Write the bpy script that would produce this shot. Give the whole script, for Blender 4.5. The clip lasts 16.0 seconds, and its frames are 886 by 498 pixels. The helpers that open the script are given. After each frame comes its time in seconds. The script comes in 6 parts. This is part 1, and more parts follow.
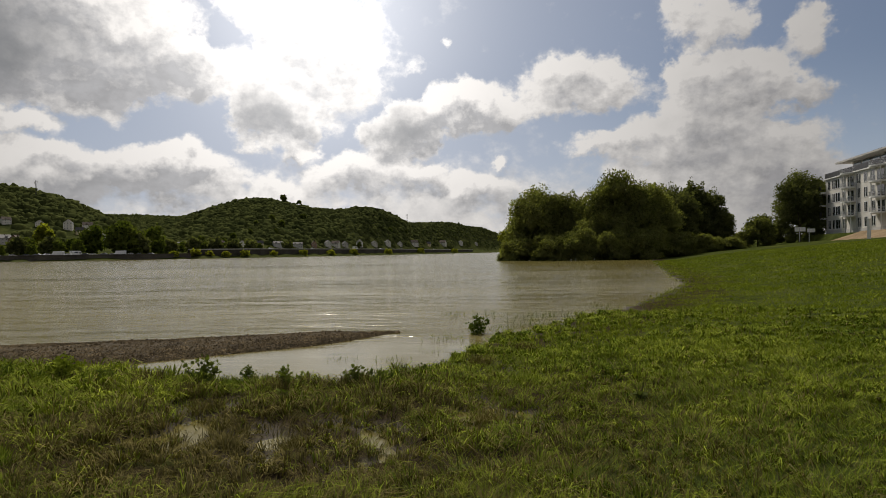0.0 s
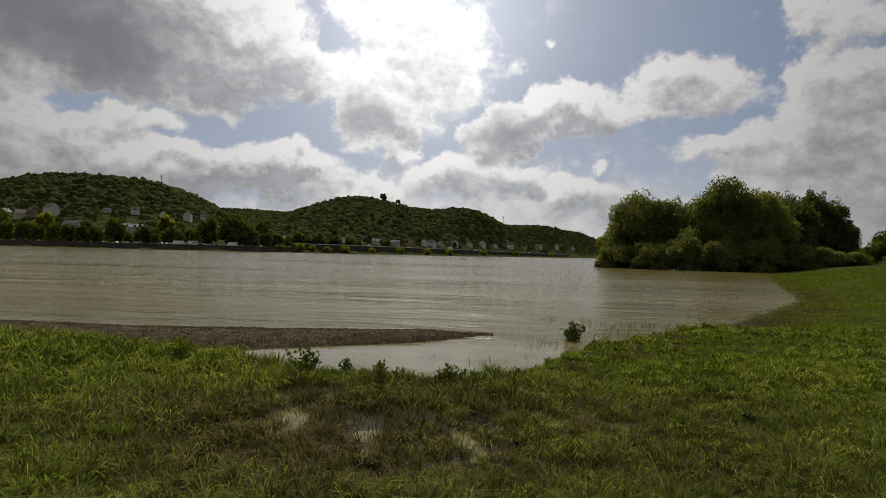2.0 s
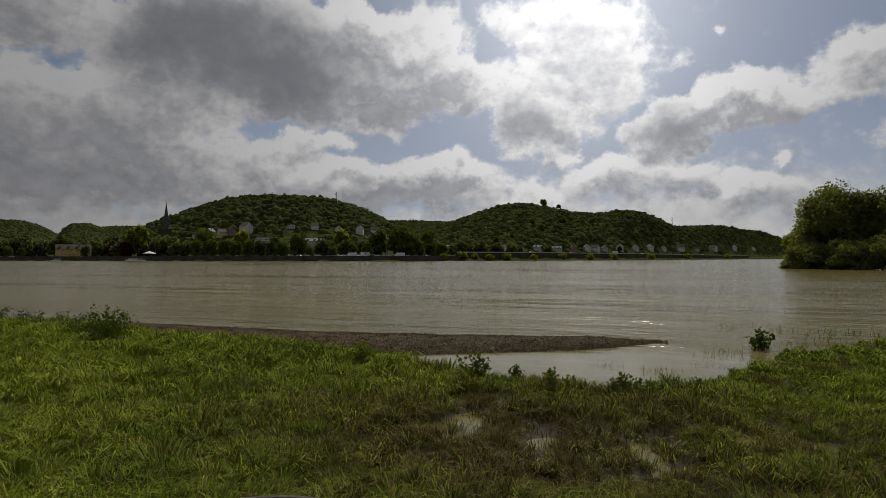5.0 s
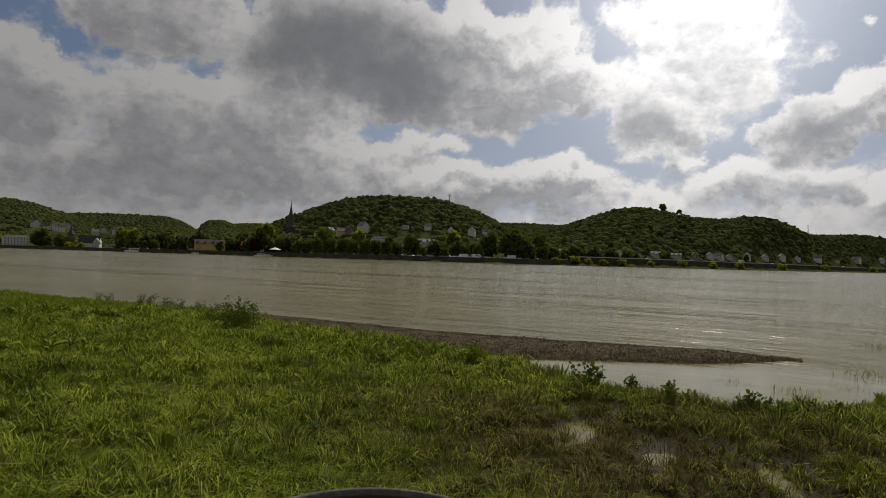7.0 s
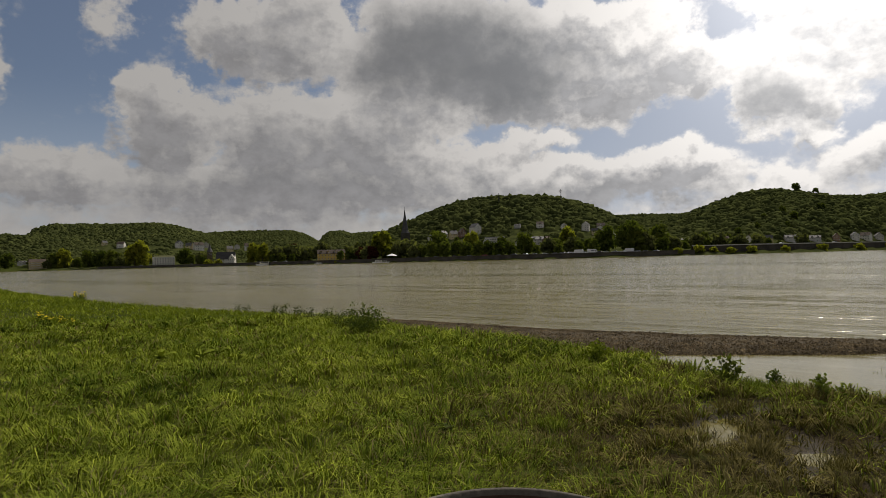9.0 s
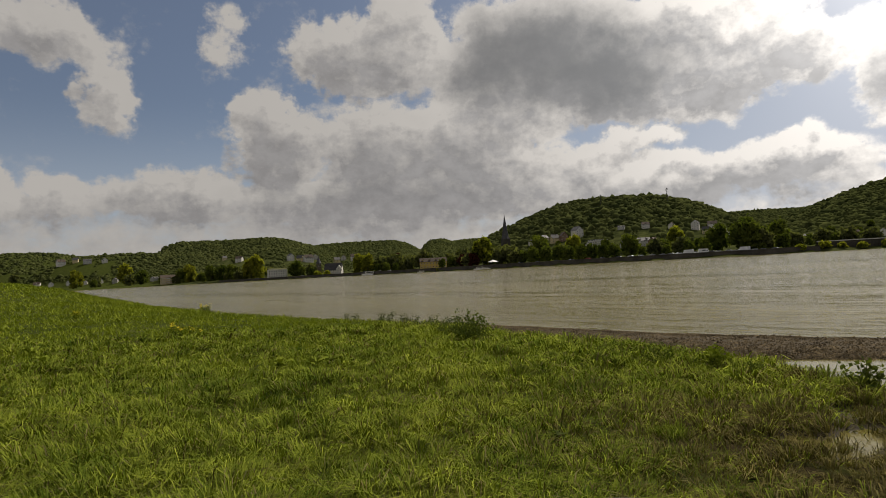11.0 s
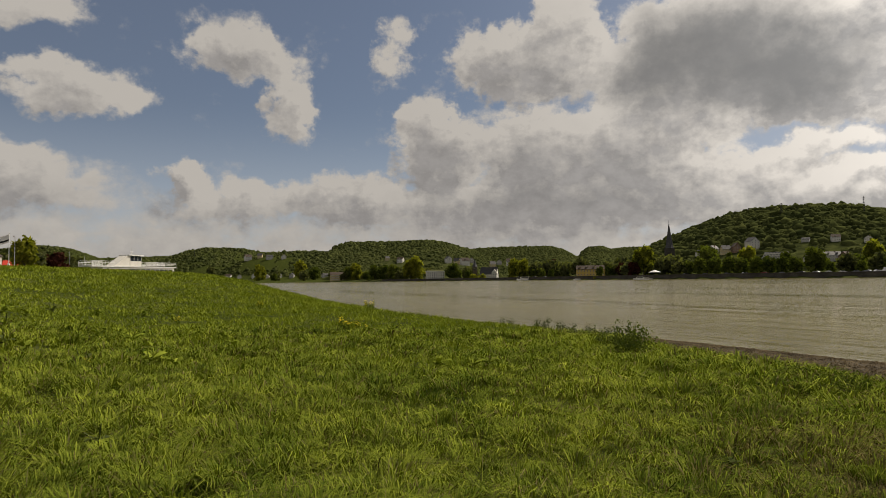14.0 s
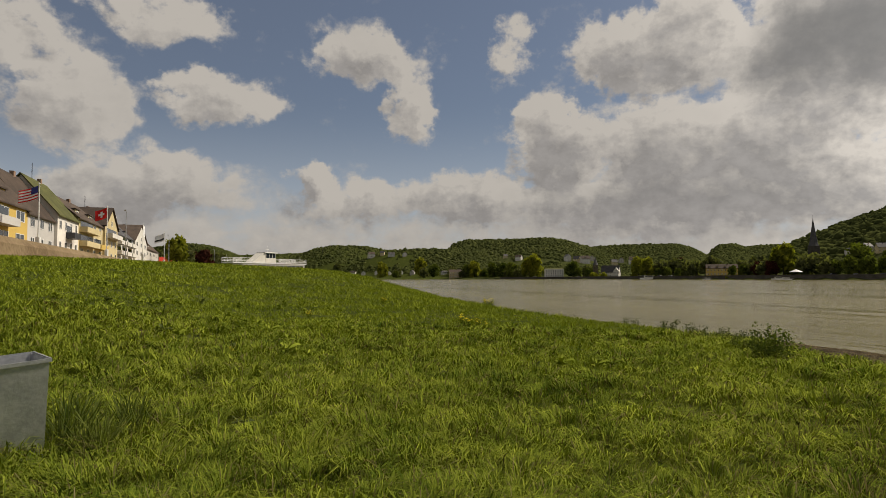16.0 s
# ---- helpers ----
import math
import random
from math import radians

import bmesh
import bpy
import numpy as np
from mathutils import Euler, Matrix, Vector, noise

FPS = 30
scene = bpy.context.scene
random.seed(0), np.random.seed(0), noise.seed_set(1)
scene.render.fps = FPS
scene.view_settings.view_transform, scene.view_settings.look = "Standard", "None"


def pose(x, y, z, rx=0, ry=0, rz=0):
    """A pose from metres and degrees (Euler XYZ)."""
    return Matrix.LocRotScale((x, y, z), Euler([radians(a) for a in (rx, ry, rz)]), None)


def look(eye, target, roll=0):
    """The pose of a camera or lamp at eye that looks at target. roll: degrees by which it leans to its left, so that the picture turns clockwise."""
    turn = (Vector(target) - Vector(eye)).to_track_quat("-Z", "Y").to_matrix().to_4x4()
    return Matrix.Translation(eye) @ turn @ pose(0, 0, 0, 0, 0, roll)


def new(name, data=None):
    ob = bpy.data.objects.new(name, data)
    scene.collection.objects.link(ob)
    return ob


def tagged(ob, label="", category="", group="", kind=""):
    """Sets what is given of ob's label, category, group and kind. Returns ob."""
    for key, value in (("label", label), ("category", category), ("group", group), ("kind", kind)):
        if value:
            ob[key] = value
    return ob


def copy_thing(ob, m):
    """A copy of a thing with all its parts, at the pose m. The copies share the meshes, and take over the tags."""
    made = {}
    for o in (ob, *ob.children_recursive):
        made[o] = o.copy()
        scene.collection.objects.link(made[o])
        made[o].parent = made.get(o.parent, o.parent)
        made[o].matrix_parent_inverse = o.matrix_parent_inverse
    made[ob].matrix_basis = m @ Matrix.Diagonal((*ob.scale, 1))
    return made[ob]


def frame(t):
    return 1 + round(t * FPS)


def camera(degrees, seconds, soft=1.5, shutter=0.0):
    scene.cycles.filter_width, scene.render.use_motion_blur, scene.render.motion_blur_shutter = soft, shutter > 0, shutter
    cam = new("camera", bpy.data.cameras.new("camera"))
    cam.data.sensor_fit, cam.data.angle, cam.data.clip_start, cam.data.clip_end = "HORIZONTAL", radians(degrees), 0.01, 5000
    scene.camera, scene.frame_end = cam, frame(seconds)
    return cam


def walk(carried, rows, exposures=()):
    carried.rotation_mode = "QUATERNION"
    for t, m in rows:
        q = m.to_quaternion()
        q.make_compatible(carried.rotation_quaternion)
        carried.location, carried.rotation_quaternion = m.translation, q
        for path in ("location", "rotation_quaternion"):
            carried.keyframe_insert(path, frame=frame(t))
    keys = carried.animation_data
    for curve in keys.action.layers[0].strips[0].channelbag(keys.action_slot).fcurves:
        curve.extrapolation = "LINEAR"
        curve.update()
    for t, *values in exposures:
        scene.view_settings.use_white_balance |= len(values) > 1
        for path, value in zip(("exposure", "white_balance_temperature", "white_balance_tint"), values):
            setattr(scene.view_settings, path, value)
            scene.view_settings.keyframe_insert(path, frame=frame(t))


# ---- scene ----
cam = camera(70.0, 16.0, soft=0.75)
ARM = 0.25


def held(yaw, pitch, roll):
    """A camera held at arm's length by someone who turns on the spot."""
    a = radians(yaw)
    return pose(-ARM * math.sin(a), ARM * math.cos(a), 1.65, 90 + pitch, roll, yaw)


PATH = [
    (0.0, held(-0.00, 0.31, 0.82)),
    (0.5, held(2.55, 0.81, 0.12)),
    (1.0, held(4.30, 0.74, -0.37)),
    (1.5, held(6.23, 0.43, -1.10)),
    (2.0, held(8.57, 0.43, -1.47)),
    (2.5, held(10.72, 0.57, -1.18)),
    (3.0, held(13.60, 1.04, -1.91)),
    (3.5, held(15.51, 0.95, -1.24)),
    (4.0, held(17.63, 0.83, -0.45)),
    (4.5, held(19.88, 0.78, 0.48)),
    (5.0, held(23.12, 0.85, 0.03)),
    (7.5, held(35.17, 0.81, -1.08)),
    (8.0, held(37.49, 0.63, 0.05)),
    (8.5, held(40.61, 0.53, 1.22)),
    (9.0, held(43.39, 0.91, 1.50)),
    (11.5, held(54.54, 2.20, 2.90)),
    (12.0, held(56.66, 2.59, 2.25)),
    (12.5, held(59.40, 2.77, 1.87)),
    (13.0, held(61.83, 3.28, 0.86)),
    (13.5, held(63.91, 3.14, 0.80)),
    (14.0, held(66.49, 2.78, 0.72)),
    (14.5, held(69.44, 2.42, 0.48)),
    (15.0, held(72.07, 2.33, 0.78)),
    (15.5, held(74.39, 2.63, 0.76)),
    (16.0, held(77.14, 2.66, 0.19)),
]
EXPOSURE = [(0.0, 0.0, 6700, 11), (1.0, -0.12, 6600, 11), (2.0, -0.24, 6500, 11), (5.0, -0.50, 6400, 11), (7.3, -0.28, 6550, 11), (9.0, -0.06, 6700, 11), (12.0, 0.15, 7000, 11), (16.0, 0.2, 7200, 11)]
walk(cam, PATH, EXPOSURE)

# ---------------------------------------------------------------- sky, sun
SUN_AZ, SUN_EL = 13.0, 47.0     # degrees, azimuth counted to the left of +y


class Net:
    """Small helper to write node trees as formulas."""

    def __init__(self, tree):
        self.t = tree

    def node(self, kind, **settings):
        n = self.t.nodes.new(kind)
        for k, v in settings.items():
            setattr(n, k, v)
        return n

    def put(self, socket, value):
        if isinstance(value, bpy.types.NodeSocket):
            self.t.links.new(value, socket)
        elif value is not None:
            socket.default_value = value

    def math(self, op, a, b=None, c=None, clamp=False):
        n = self.node("ShaderNodeMath", operation=op, use_clamp=clamp)
        for s, v in zip(n.inputs, (a, b, c)):
            self.put(s, v)
        return n.outputs[0]

    def vec(self, op, a, b=None, scale=None):
        n = self.node("ShaderNodeVectorMath", operation=op)
        self.put(n.inputs[0], a)
        if b is not None:
            self.put(n.inputs[1], b)
        if scale is not None:
            self.put(n.inputs["Scale"], scale)
        return n.outputs["Value"] if op in ("DOT_PRODUCT", "LENGTH", "DISTANCE") else n.outputs["Vector"]

    def noise(self, vector, scale, detail=4.0, rough=0.55, dims="3D", distort=0.0, out="Fac"):
        n = self.node("ShaderNodeTexNoise", noise_dimensions=dims)
        self.put(n.inputs["Vector"], vector)
        self.put(n.inputs["Scale"], scale)
        n.inputs["Detail"].default_value = detail
        n.inputs["Roughness"].default_value = rough
        n.inputs["Distortion"].default_value = distort
        return n.outputs[out]

    def ramp(self, value, lo, hi, a=0.0, b=1.0, smooth=True):
        n = self.node("ShaderNodeMapRange", interpolation_type="SMOOTHSTEP" if smooth else "LINEAR")
        for s, v in zip(n.inputs, (value, lo, hi, a, b)):
            self.put(s, v)
        return n.outputs[0]

    def mix(self, fac, a, b, blend="MIX"):
        n = self.node("ShaderNodeMix", data_type="RGBA", blend_type=blend)
        for s, v in ((n.inputs[0], fac), (n.inputs[6], a), (n.inputs[7], b)):
            self.put(s, (*v, 1) if isinstance(v, tuple) and len(v) == 3 else v)
        return n.outputs[2]

    def combine(self, x, y, z):
        n = self.node("ShaderNodeCombineXYZ")
        for s, v in zip(n.inputs, (x, y, z)):
            self.put(s, v)
        return n.outputs[0]

    def split(self, v):
        n = self.node("ShaderNodeSeparateXYZ")
        self.put(n.inputs[0], v)
        return n.outputs


def bank(w, p, rows):
    """A sum of soft ellipses in azimuth and elevation: rows of azimuth, elevation, half width, half height, weight."""
    total = None
    for a, e, rw, rh, k in rows:
        q = w.vec("MULTIPLY", w.vec("SUBTRACT", p, (a, e, 0)), (1 / rw, 1 / rh, 0))
        c = w.math("MAXIMUM", w.math("MULTIPLY_ADD", w.vec("DOT_PRODUCT", q, q), -0.5, 1.0), 0.0)
        c = w.math("MULTIPLY", w.math("MULTIPLY", c, c), k)
        total = c if total is None else w.math("ADD", total, c)
    return total


def make_sky():
    world = bpy.data.worlds.new("sky")
    scene.world = world
    world.use_nodes = True
    t = world.node_tree
    t.nodes.clear()
    w = Net(t)
    ray = w.node("ShaderNodeTexCoord").outputs["Generated"]
    d = w.vec("NORMALIZE", ray)
    x, y, z = w.split(d)
    az = w.math("MULTIPLY", w.math("ARCTAN2", w.math("MULTIPLY", x, -1.0), y), 57.2958)
    el = w.math("MULTIPLY", w.math("ARCSINE", z), 57.2958)
    flat = w.combine(az, el, 0.0)
    puff = w.noise(flat, 0.16, 5.0, 0.62, out="Color")
    warp = w.vec("MULTIPLY", w.vec("SUBTRACT", puff, (0.5, 0.5, 0.5)), (11.0, 7.0, 0.0))
    low = w.ramp(el, 0.5, 12.0, 0.62, 0.0)
    # broken cumulus goes on overhead and all round
    away = w.math("MAXIMUM", w.ramp(el, 25.0, 42.0), w.ramp(w.math("ABSOLUTE", w.math("SUBTRACT", az, 38.0)), 80.0, 112.0))
    low = w.math("MULTIPLY_ADD", away, 0.36, low)

    def density(shift):
        """How thick the cloud is at a place in the sky, or a little nearer to the sun."""
        q = w.vec("ADD", flat, shift) if shift is not None else flat
        qx, qy, qz = w.split(q)
        fine = w.noise(w.combine(qx, w.math("MULTIPLY", qy, 1.35), 3.0), 0.17, 7.0, 0.58)
        billow = w.noise(w.combine(qx, w.math("MULTIPLY", qy, 1.3), 9.0), 0.55, 5.0, 0.60)
        cells = w.node("ShaderNodeTexVoronoi", feature="SMOOTH_F1", normalize=True)
        w.put(cells.inputs["Vector"], w.vec("ADD", w.combine(qx, w.math("MULTIPLY", qy, 1.25), 0.0), w.vec("MULTIPLY", puff, (3.0, 3.0, 0.0))))
        cells.inputs["Scale"].default_value = 0.62
        cells.inputs["Detail"].default_value = 3.0
        cells.inputs["Roughness"].default_value = 0.6
        cells.inputs["Smoothness"].default_value = 0.25
        r = w.math("MULTIPLY_ADD", w.math("SUBTRACT", fine, 0.5), 2.2, w.math("MULTIPLY", w.math("SUBTRACT", billow, 0.5), 1.0))
        r = w.math("MULTIPLY_ADD", w.math("SUBTRACT", 0.42, cells.outputs["Distance"]), 1.1, r)
        p = w.vec("ADD", q, warp)
        dark = bank(w, p, GREY)
        mass = w.math("ADD", bank(w, p, WHITE_A + WHITE_B + WHITE_C + WHITE_D), dark)
        # clear gaps stay clear: the billows belong to the banks
        grip = w.math("MAXIMUM", w.ramp(mass, -0.02, 0.6, 0.42, 1.0), w.math("MAXIMUM", away, low))
        return w.math("ADD", mass, w.math("MULTIPLY_ADD", r, grip, low)), dark, fine, billow, mass

    body, dark, fine, billow, mass = density(None)
    lift = w.combine(w.math("MULTIPLY", w.math("SUBTRACT", SUN_AZ, az), 0.016), 1.1, 0.0)
    above = density(lift)[0]
    cover = w.ramp(body, 0.14, 0.62)
    # clear sky
    blue = w.node("ShaderNodeTexSky", sky_type="NISHITA", sun_disc=False, sun_elevation=radians(SUN_EL),
                  sun_rotation=radians(-SUN_AZ), altitude=60.0, air_density=1.0, dust_density=0.25, ozone_density=2.0)
    blue_c = w.mix(1.0, blue.outputs[0], (0.040, 0.040, 0.042), "MULTIPLY")
    # the veiled sun stands behind bright cloud
    veil = Vector((-math.sin(radians(SUN_AZ - 2)) * math.cos(radians(22)), math.cos(radians(SUN_AZ - 2)) * math.cos(radians(22)), math.sin(radians(22))))
    near = w.math("MAXIMUM", w.vec("DOT_PRODUCT", d, tuple(veil)), 0.0)
    glow = w.math("POWER", near, 60.0)
    wide = w.math("POWER", near, 8.0)
    haze = w.math("ADD", w.math("MULTIPLY", wide, 0.75), w.ramp(el, 0.0, 16.0, 0.50, 0.10))
    blue_c = w.mix(haze, blue_c, (0.47, 0.52, 0.62))
    edge = w.math("MULTIPLY_ADD", wide, 0.68, 0.40)
    white = w.mix(1.0, (1.0, 0.985, 0.965), w.combine(edge, edge, edge), "MULTIPLY")
    grey = w.mix(wide, (0.240, 0.240, 0.248), (0.47, 0.48, 0.50))
    tone = w.ramp(billow, 0.3, 0.7, 1.12, 0.90)
    grey = w.mix(1.0, grey, w.combine(tone, tone, tone), "MULTIPLY")
    gloom = w.mix(wide, (0.135, 0.139, 0.146), (0.27, 0.285, 0.305))
    # sunlit towards the light, grey where more cloud stands before it
    shade = w.ramp(w.math("ADD", w.math("MULTIPLY", above, 0.5), w.math("MULTIPLY", mass, 0.6)), 0.25, 2.0)
    relief = w.math("MULTIPLY", w.math("SUBTRACT", above, body), 0.85)
    shade = w.math("ADD", w.math("MULTIPLY_ADD", shade, 0.92, w.ramp(el, 2.0, 12.0, 0.32, 0.0)), relief, clamp=True)
    heavy = w.ramp(w.math("MULTIPLY_ADD", w.math("SUBTRACT", fine, 0.5), 1.5, dark), 0.0, 1.9)
    cloud = w.mix(heavy, w.mix(shade, white, grey), gloom)
    out = w.mix(cover, blue_c, cloud)
    lit = w.math("MULTIPLY", glow, 0.50)
    out = w.mix(1.0, out, w.combine(lit, lit, lit), "ADD")
    bg = w.node("ShaderNodeBackground")
    w.put(bg.inputs[0], out)
    bg.inputs[1].default_value = 1.0
    t.links.new(bg.outputs[0], w.node("ShaderNodeOutputWorld").inputs[0])


# cloud banks: azimuth, elevation, half width, half height, weight
WHITE_A = [(-3.1, 12.3, 5.5, 1.6, 0.9), (-11.9, 14.8, 5.7, 2.6, 1.1), (-22.9, 18.5, 3.2, 2, 0.9), (-20.9, 15.4, 1.5, 1, 0.6),
           (-23.3, 13.1, 4.8, 2.9, 1), (-20.4, 9.4, 6.3, 2.3, 0.9), (-28, 13.2, 3.3, 2.4, 0.9), (-28.3, 8.4, 4, 2.6, 0.9), (-13.3, 8.9, 2.8, 1.1, 0.7),
           (-5.9, 7.6, 1.2, 0.6, 0.6), (-3.1, 5.6, 3, 1.1, 0.5), (-30.5, 17.2, 1.7, 1.7, 0.6), (-24.5, 5.8, 7.9, 1.8, 0.6)]
WHITE_B = [(10.7, 17.8, 6.3, 5, 1.2), (17.2, 21.6, 2.5, 1.8, 0.6), (26.4, 17.8, 5.6, 3.6, 1.1), (30.5, 13.9, 5.5, 2.5, 0.8),
           (20.8, 14.9, 4.1, 2.6, 0.8), (-1.7, 13.2, 4.6, 1.6, 0.9), (2, 16.9, 1.6, 1, 0.4), (-1.3, 19.5, 1.1, 0.6, 0.4), (14.2, 9.2, 3, 1, 0.7),
           (7.8, 7.3, 4.3, 1.6, 0.9), (2, 7, 2.5, 1.2, 0.7), (26.4, 6.8, 8.7, 2, 1.2), (30.5, 8.5, 2, 1.3, 0.6), (21.3, 8, 3.1, 1.3, 0.5),
           (34.5, 10.6, 3.9, 1, 0.7), (15.2, 5.4, 4, 1.3, 0.5)]
WHITE_C = [(59.2, 19.2, 6.4, 2.9, 1.1), (66.8, 12.4, 2.9, 4.4, 1.1), (73.4, 8, 3.3, 2.6, 0.9), (57, 11.1, 7.1, 4.2, 1.1), (47.2, 11.8, 5.6, 3.6, 1.1),
           (40.1, 7.7, 5.6, 2.6, 1), (58.5, 6.3, 11.1, 2.4, 0.7), (51.8, 9.3, 7.9, 3.5, 0.6), (30.7, 19.8, 2.7, 2.3, 0.9), (25.4, 15.7, 6.2, 3.2, 0.9),
           (52.9, 11.1, 9.2, 3.6, 0.5), (58.8, 18.7, 6.1, 2.8, 0.9), (55.5, 22.3, 3.1, 2.6, 0.8)]
WHITE_D = [(84, 18.7, 5.7, 2.2, 1), (79.8, 14.9, 2.2, 2.6, 0.9), (71.1, 20.6, 2.2, 2.7, 0.6), (67.2, 12.5, 3.7, 3.3, 0.8), (88.4, 7.8, 1.7, 1.7, 0.8),
           (83.6, 7.5, 2.9, 1.6, 0.9), (77.3, 8, 3.1, 2, 0.9), (72.2, 6.6, 2.9, 1.5, 0.5), (97.2, 15.2, 5, 2.2, 1.1), (108.5, 14.5, 4.5, 3.9, 0.8),
           (101.7, 21, 6.4, 2.1, 0.8), (84, 20.4, 3, 2, 0.3), (101.5, 8.6, 5.5, 2.6, 1), (107.6, 6.8, 4.2, 2.2, 0.8), (89.5, 8.2, 1.8, 1.4, 0.7),
           (111.5, 18.9, 3.2, 2.5, 0.7)]
GREY = [(42.1, 18.2, 10.1, 5.3, 1.6), (34.5, 15.6, 5.9, 3.5, 0.8), (15.2, 12.1, 3.3, 2.4, 1.3), (3.1, 11.1, 2.9, 2.5, 1.3),
           (10.7, 11.3, 2.9, 1.2, 0.4), (30.5, 5.7, 6.5, 1.4, 0.6), (13.2, 9.4, 2.2, 0.7, 0.4), (-21.7, 11.1, 4.6, 1.4, 0.35),
           (-28.7, 6.9, 3.2, 1.3, 0.3), (59.4, 10.1, 3.2, 2.2, 0.4), (51.8, 7.3, 9.4, 1.5, 0.5), (63.9, 7.1, 8.2, 1.2, 0.5), (70, 10.4, 3.5, 2.7, 0.3),
           (46.3, 5.8, 4.1, 1.3, 0.5), (82.1, 6.1, 9.2, 0.9, 0.3), (108.1, 12.9, 4.5, 2.6, 0.4), (100.6, 7, 6.5, 1.4, 0.5)]
make_sky()


def make_sun():
    lamp = bpy.data.lights.new("sun", "SUN")
    lamp.energy, lamp.angle, lamp.color = 4.4, radians(6.0), (1.0, 0.94, 0.84)
    ob = new("sun", lamp)
    a, e = radians(SUN_AZ), radians(SUN_EL)
    way = Vector((-math.sin(a) * math.cos(e), math.cos(a) * math.cos(e), math.sin(e)))
    ob.matrix_world = look(way * 200, (0, 0, 0))


make_sun()

# ---------------------------------------------------------------- materials
def material(name, rough=0.8, spec=0.3, metal=0.0):
    m = bpy.data.materials.new(name)
    m.use_nodes = True
    b = m.node_tree.nodes["Principled BSDF"]
    b.inputs["Roughness"].default_value = rough
    b.inputs["Specular IOR Level"].default_value = spec
    b.inputs["Metallic"].default_value = metal
    return m, Net(m.node_tree), b


def bumped(w, b, height, strength, distance=0.02):
    n = w.node("ShaderNodeBump")
    n.inputs["Strength"].default_value = strength
    n.inputs["Distance"].default_value = distance
    w.put(n.inputs["Height"], height)
    w.put(b.inputs["Normal"], n.outputs[0])


def place(w, obj=False):
    return w.node("ShaderNodeTexCoord").outputs["Object"] if obj else w.node("ShaderNodeNewGeometry").outputs["Position"]


def mottled(name, a, b_, scale=2.0, fine=20.0, rough=0.8, spec=0.25, metal=0.0, bump=0.2, random_tone=0.0, island=False):
    """A surface whose colour drifts between a and b_ at two scales, with a fine relief."""
    m, w, b = material(name, rough, spec, metal)
    p = place(w, True)
    big, small = w.noise(p, scale, 4, 0.6), w.noise(p, fine, 4, 0.6)
    f = w.math("MULTIPLY_ADD", small, 0.4, w.math("MULTIPLY", big, 0.6))
    c = w.mix(w.ramp(f, 0.32, 0.68), a, b_)
    if random_tone:
        r = w.node("ShaderNodeNewGeometry").outputs["Random Per Island"] if island else w.node("ShaderNodeObjectInfo").outputs["Random"]
        k = w.math("MULTIPLY_ADD", r, 2 * random_tone, 1 - random_tone)
        c = w.mix(1.0, c, w.combine(k, k, k), "MULTIPLY")
    w.put(b.inputs["Base Color"], c)
    if bump:
        bumped(w, b, small, bump)
    return m


def leafy(name, dark, light, back=0.35, scale=0.25, fine=0.0, rough=0.6):
    """Foliage: light passes through, tone varies from leaf to leaf and over the crown."""
    m, w, b = material(name, rough, 0.0)
    r = w.node("ShaderNodeNewGeometry").outputs["Random Per Island"]
    o = w.node("ShaderNodeObjectInfo").outputs["Random"]
    n = w.math("MULTIPLY_ADD", w.noise(place(w), scale * 5.0, 2, 0.6), 0.5, w.math("MULTIPLY", w.noise(place(w), scale, 3, 0.6), 0.5))
    n = w.ramp(n, 0.30, 0.70, smooth=False)
    f = w.math("ADD", w.math("MULTIPLY", r, 0.45), w.math("ADD", w.math("MULTIPLY", n, 0.5), w.math("MULTIPLY", o, 0.25)))
    if fine:
        g = w.noise(place(w), fine, 4, 0.65)
        f = w.math("MULTIPLY_ADD", w.math("SUBTRACT", g, 0.5), 1.5, f)
        bumped(w, b, g, 0.6, 1.2)
    c = w.mix(w.ramp(f, 0.25, 0.95, smooth=False), dark, light)
    w.put(b.inputs["Base Color"], c)
    if back:
        tr = w.node("ShaderNodeBsdfTranslucent")
        w.put(tr.inputs[0], w.mix(1.0, c, (1.15, 1.25, 0.55), "MULTIPLY"))
        mx = w.node("ShaderNodeMixShader")
        mx.inputs[0].default_value = back
        out = m.node_tree.nodes["Material Output"]
        m.node_tree.links.new(b.outputs[0], mx.inputs[1])
        m.node_tree.links.new(tr.outputs[0], mx.inputs[2])
        m.node_tree.links.new(mx.outputs[0], out.inputs[0])
    return m


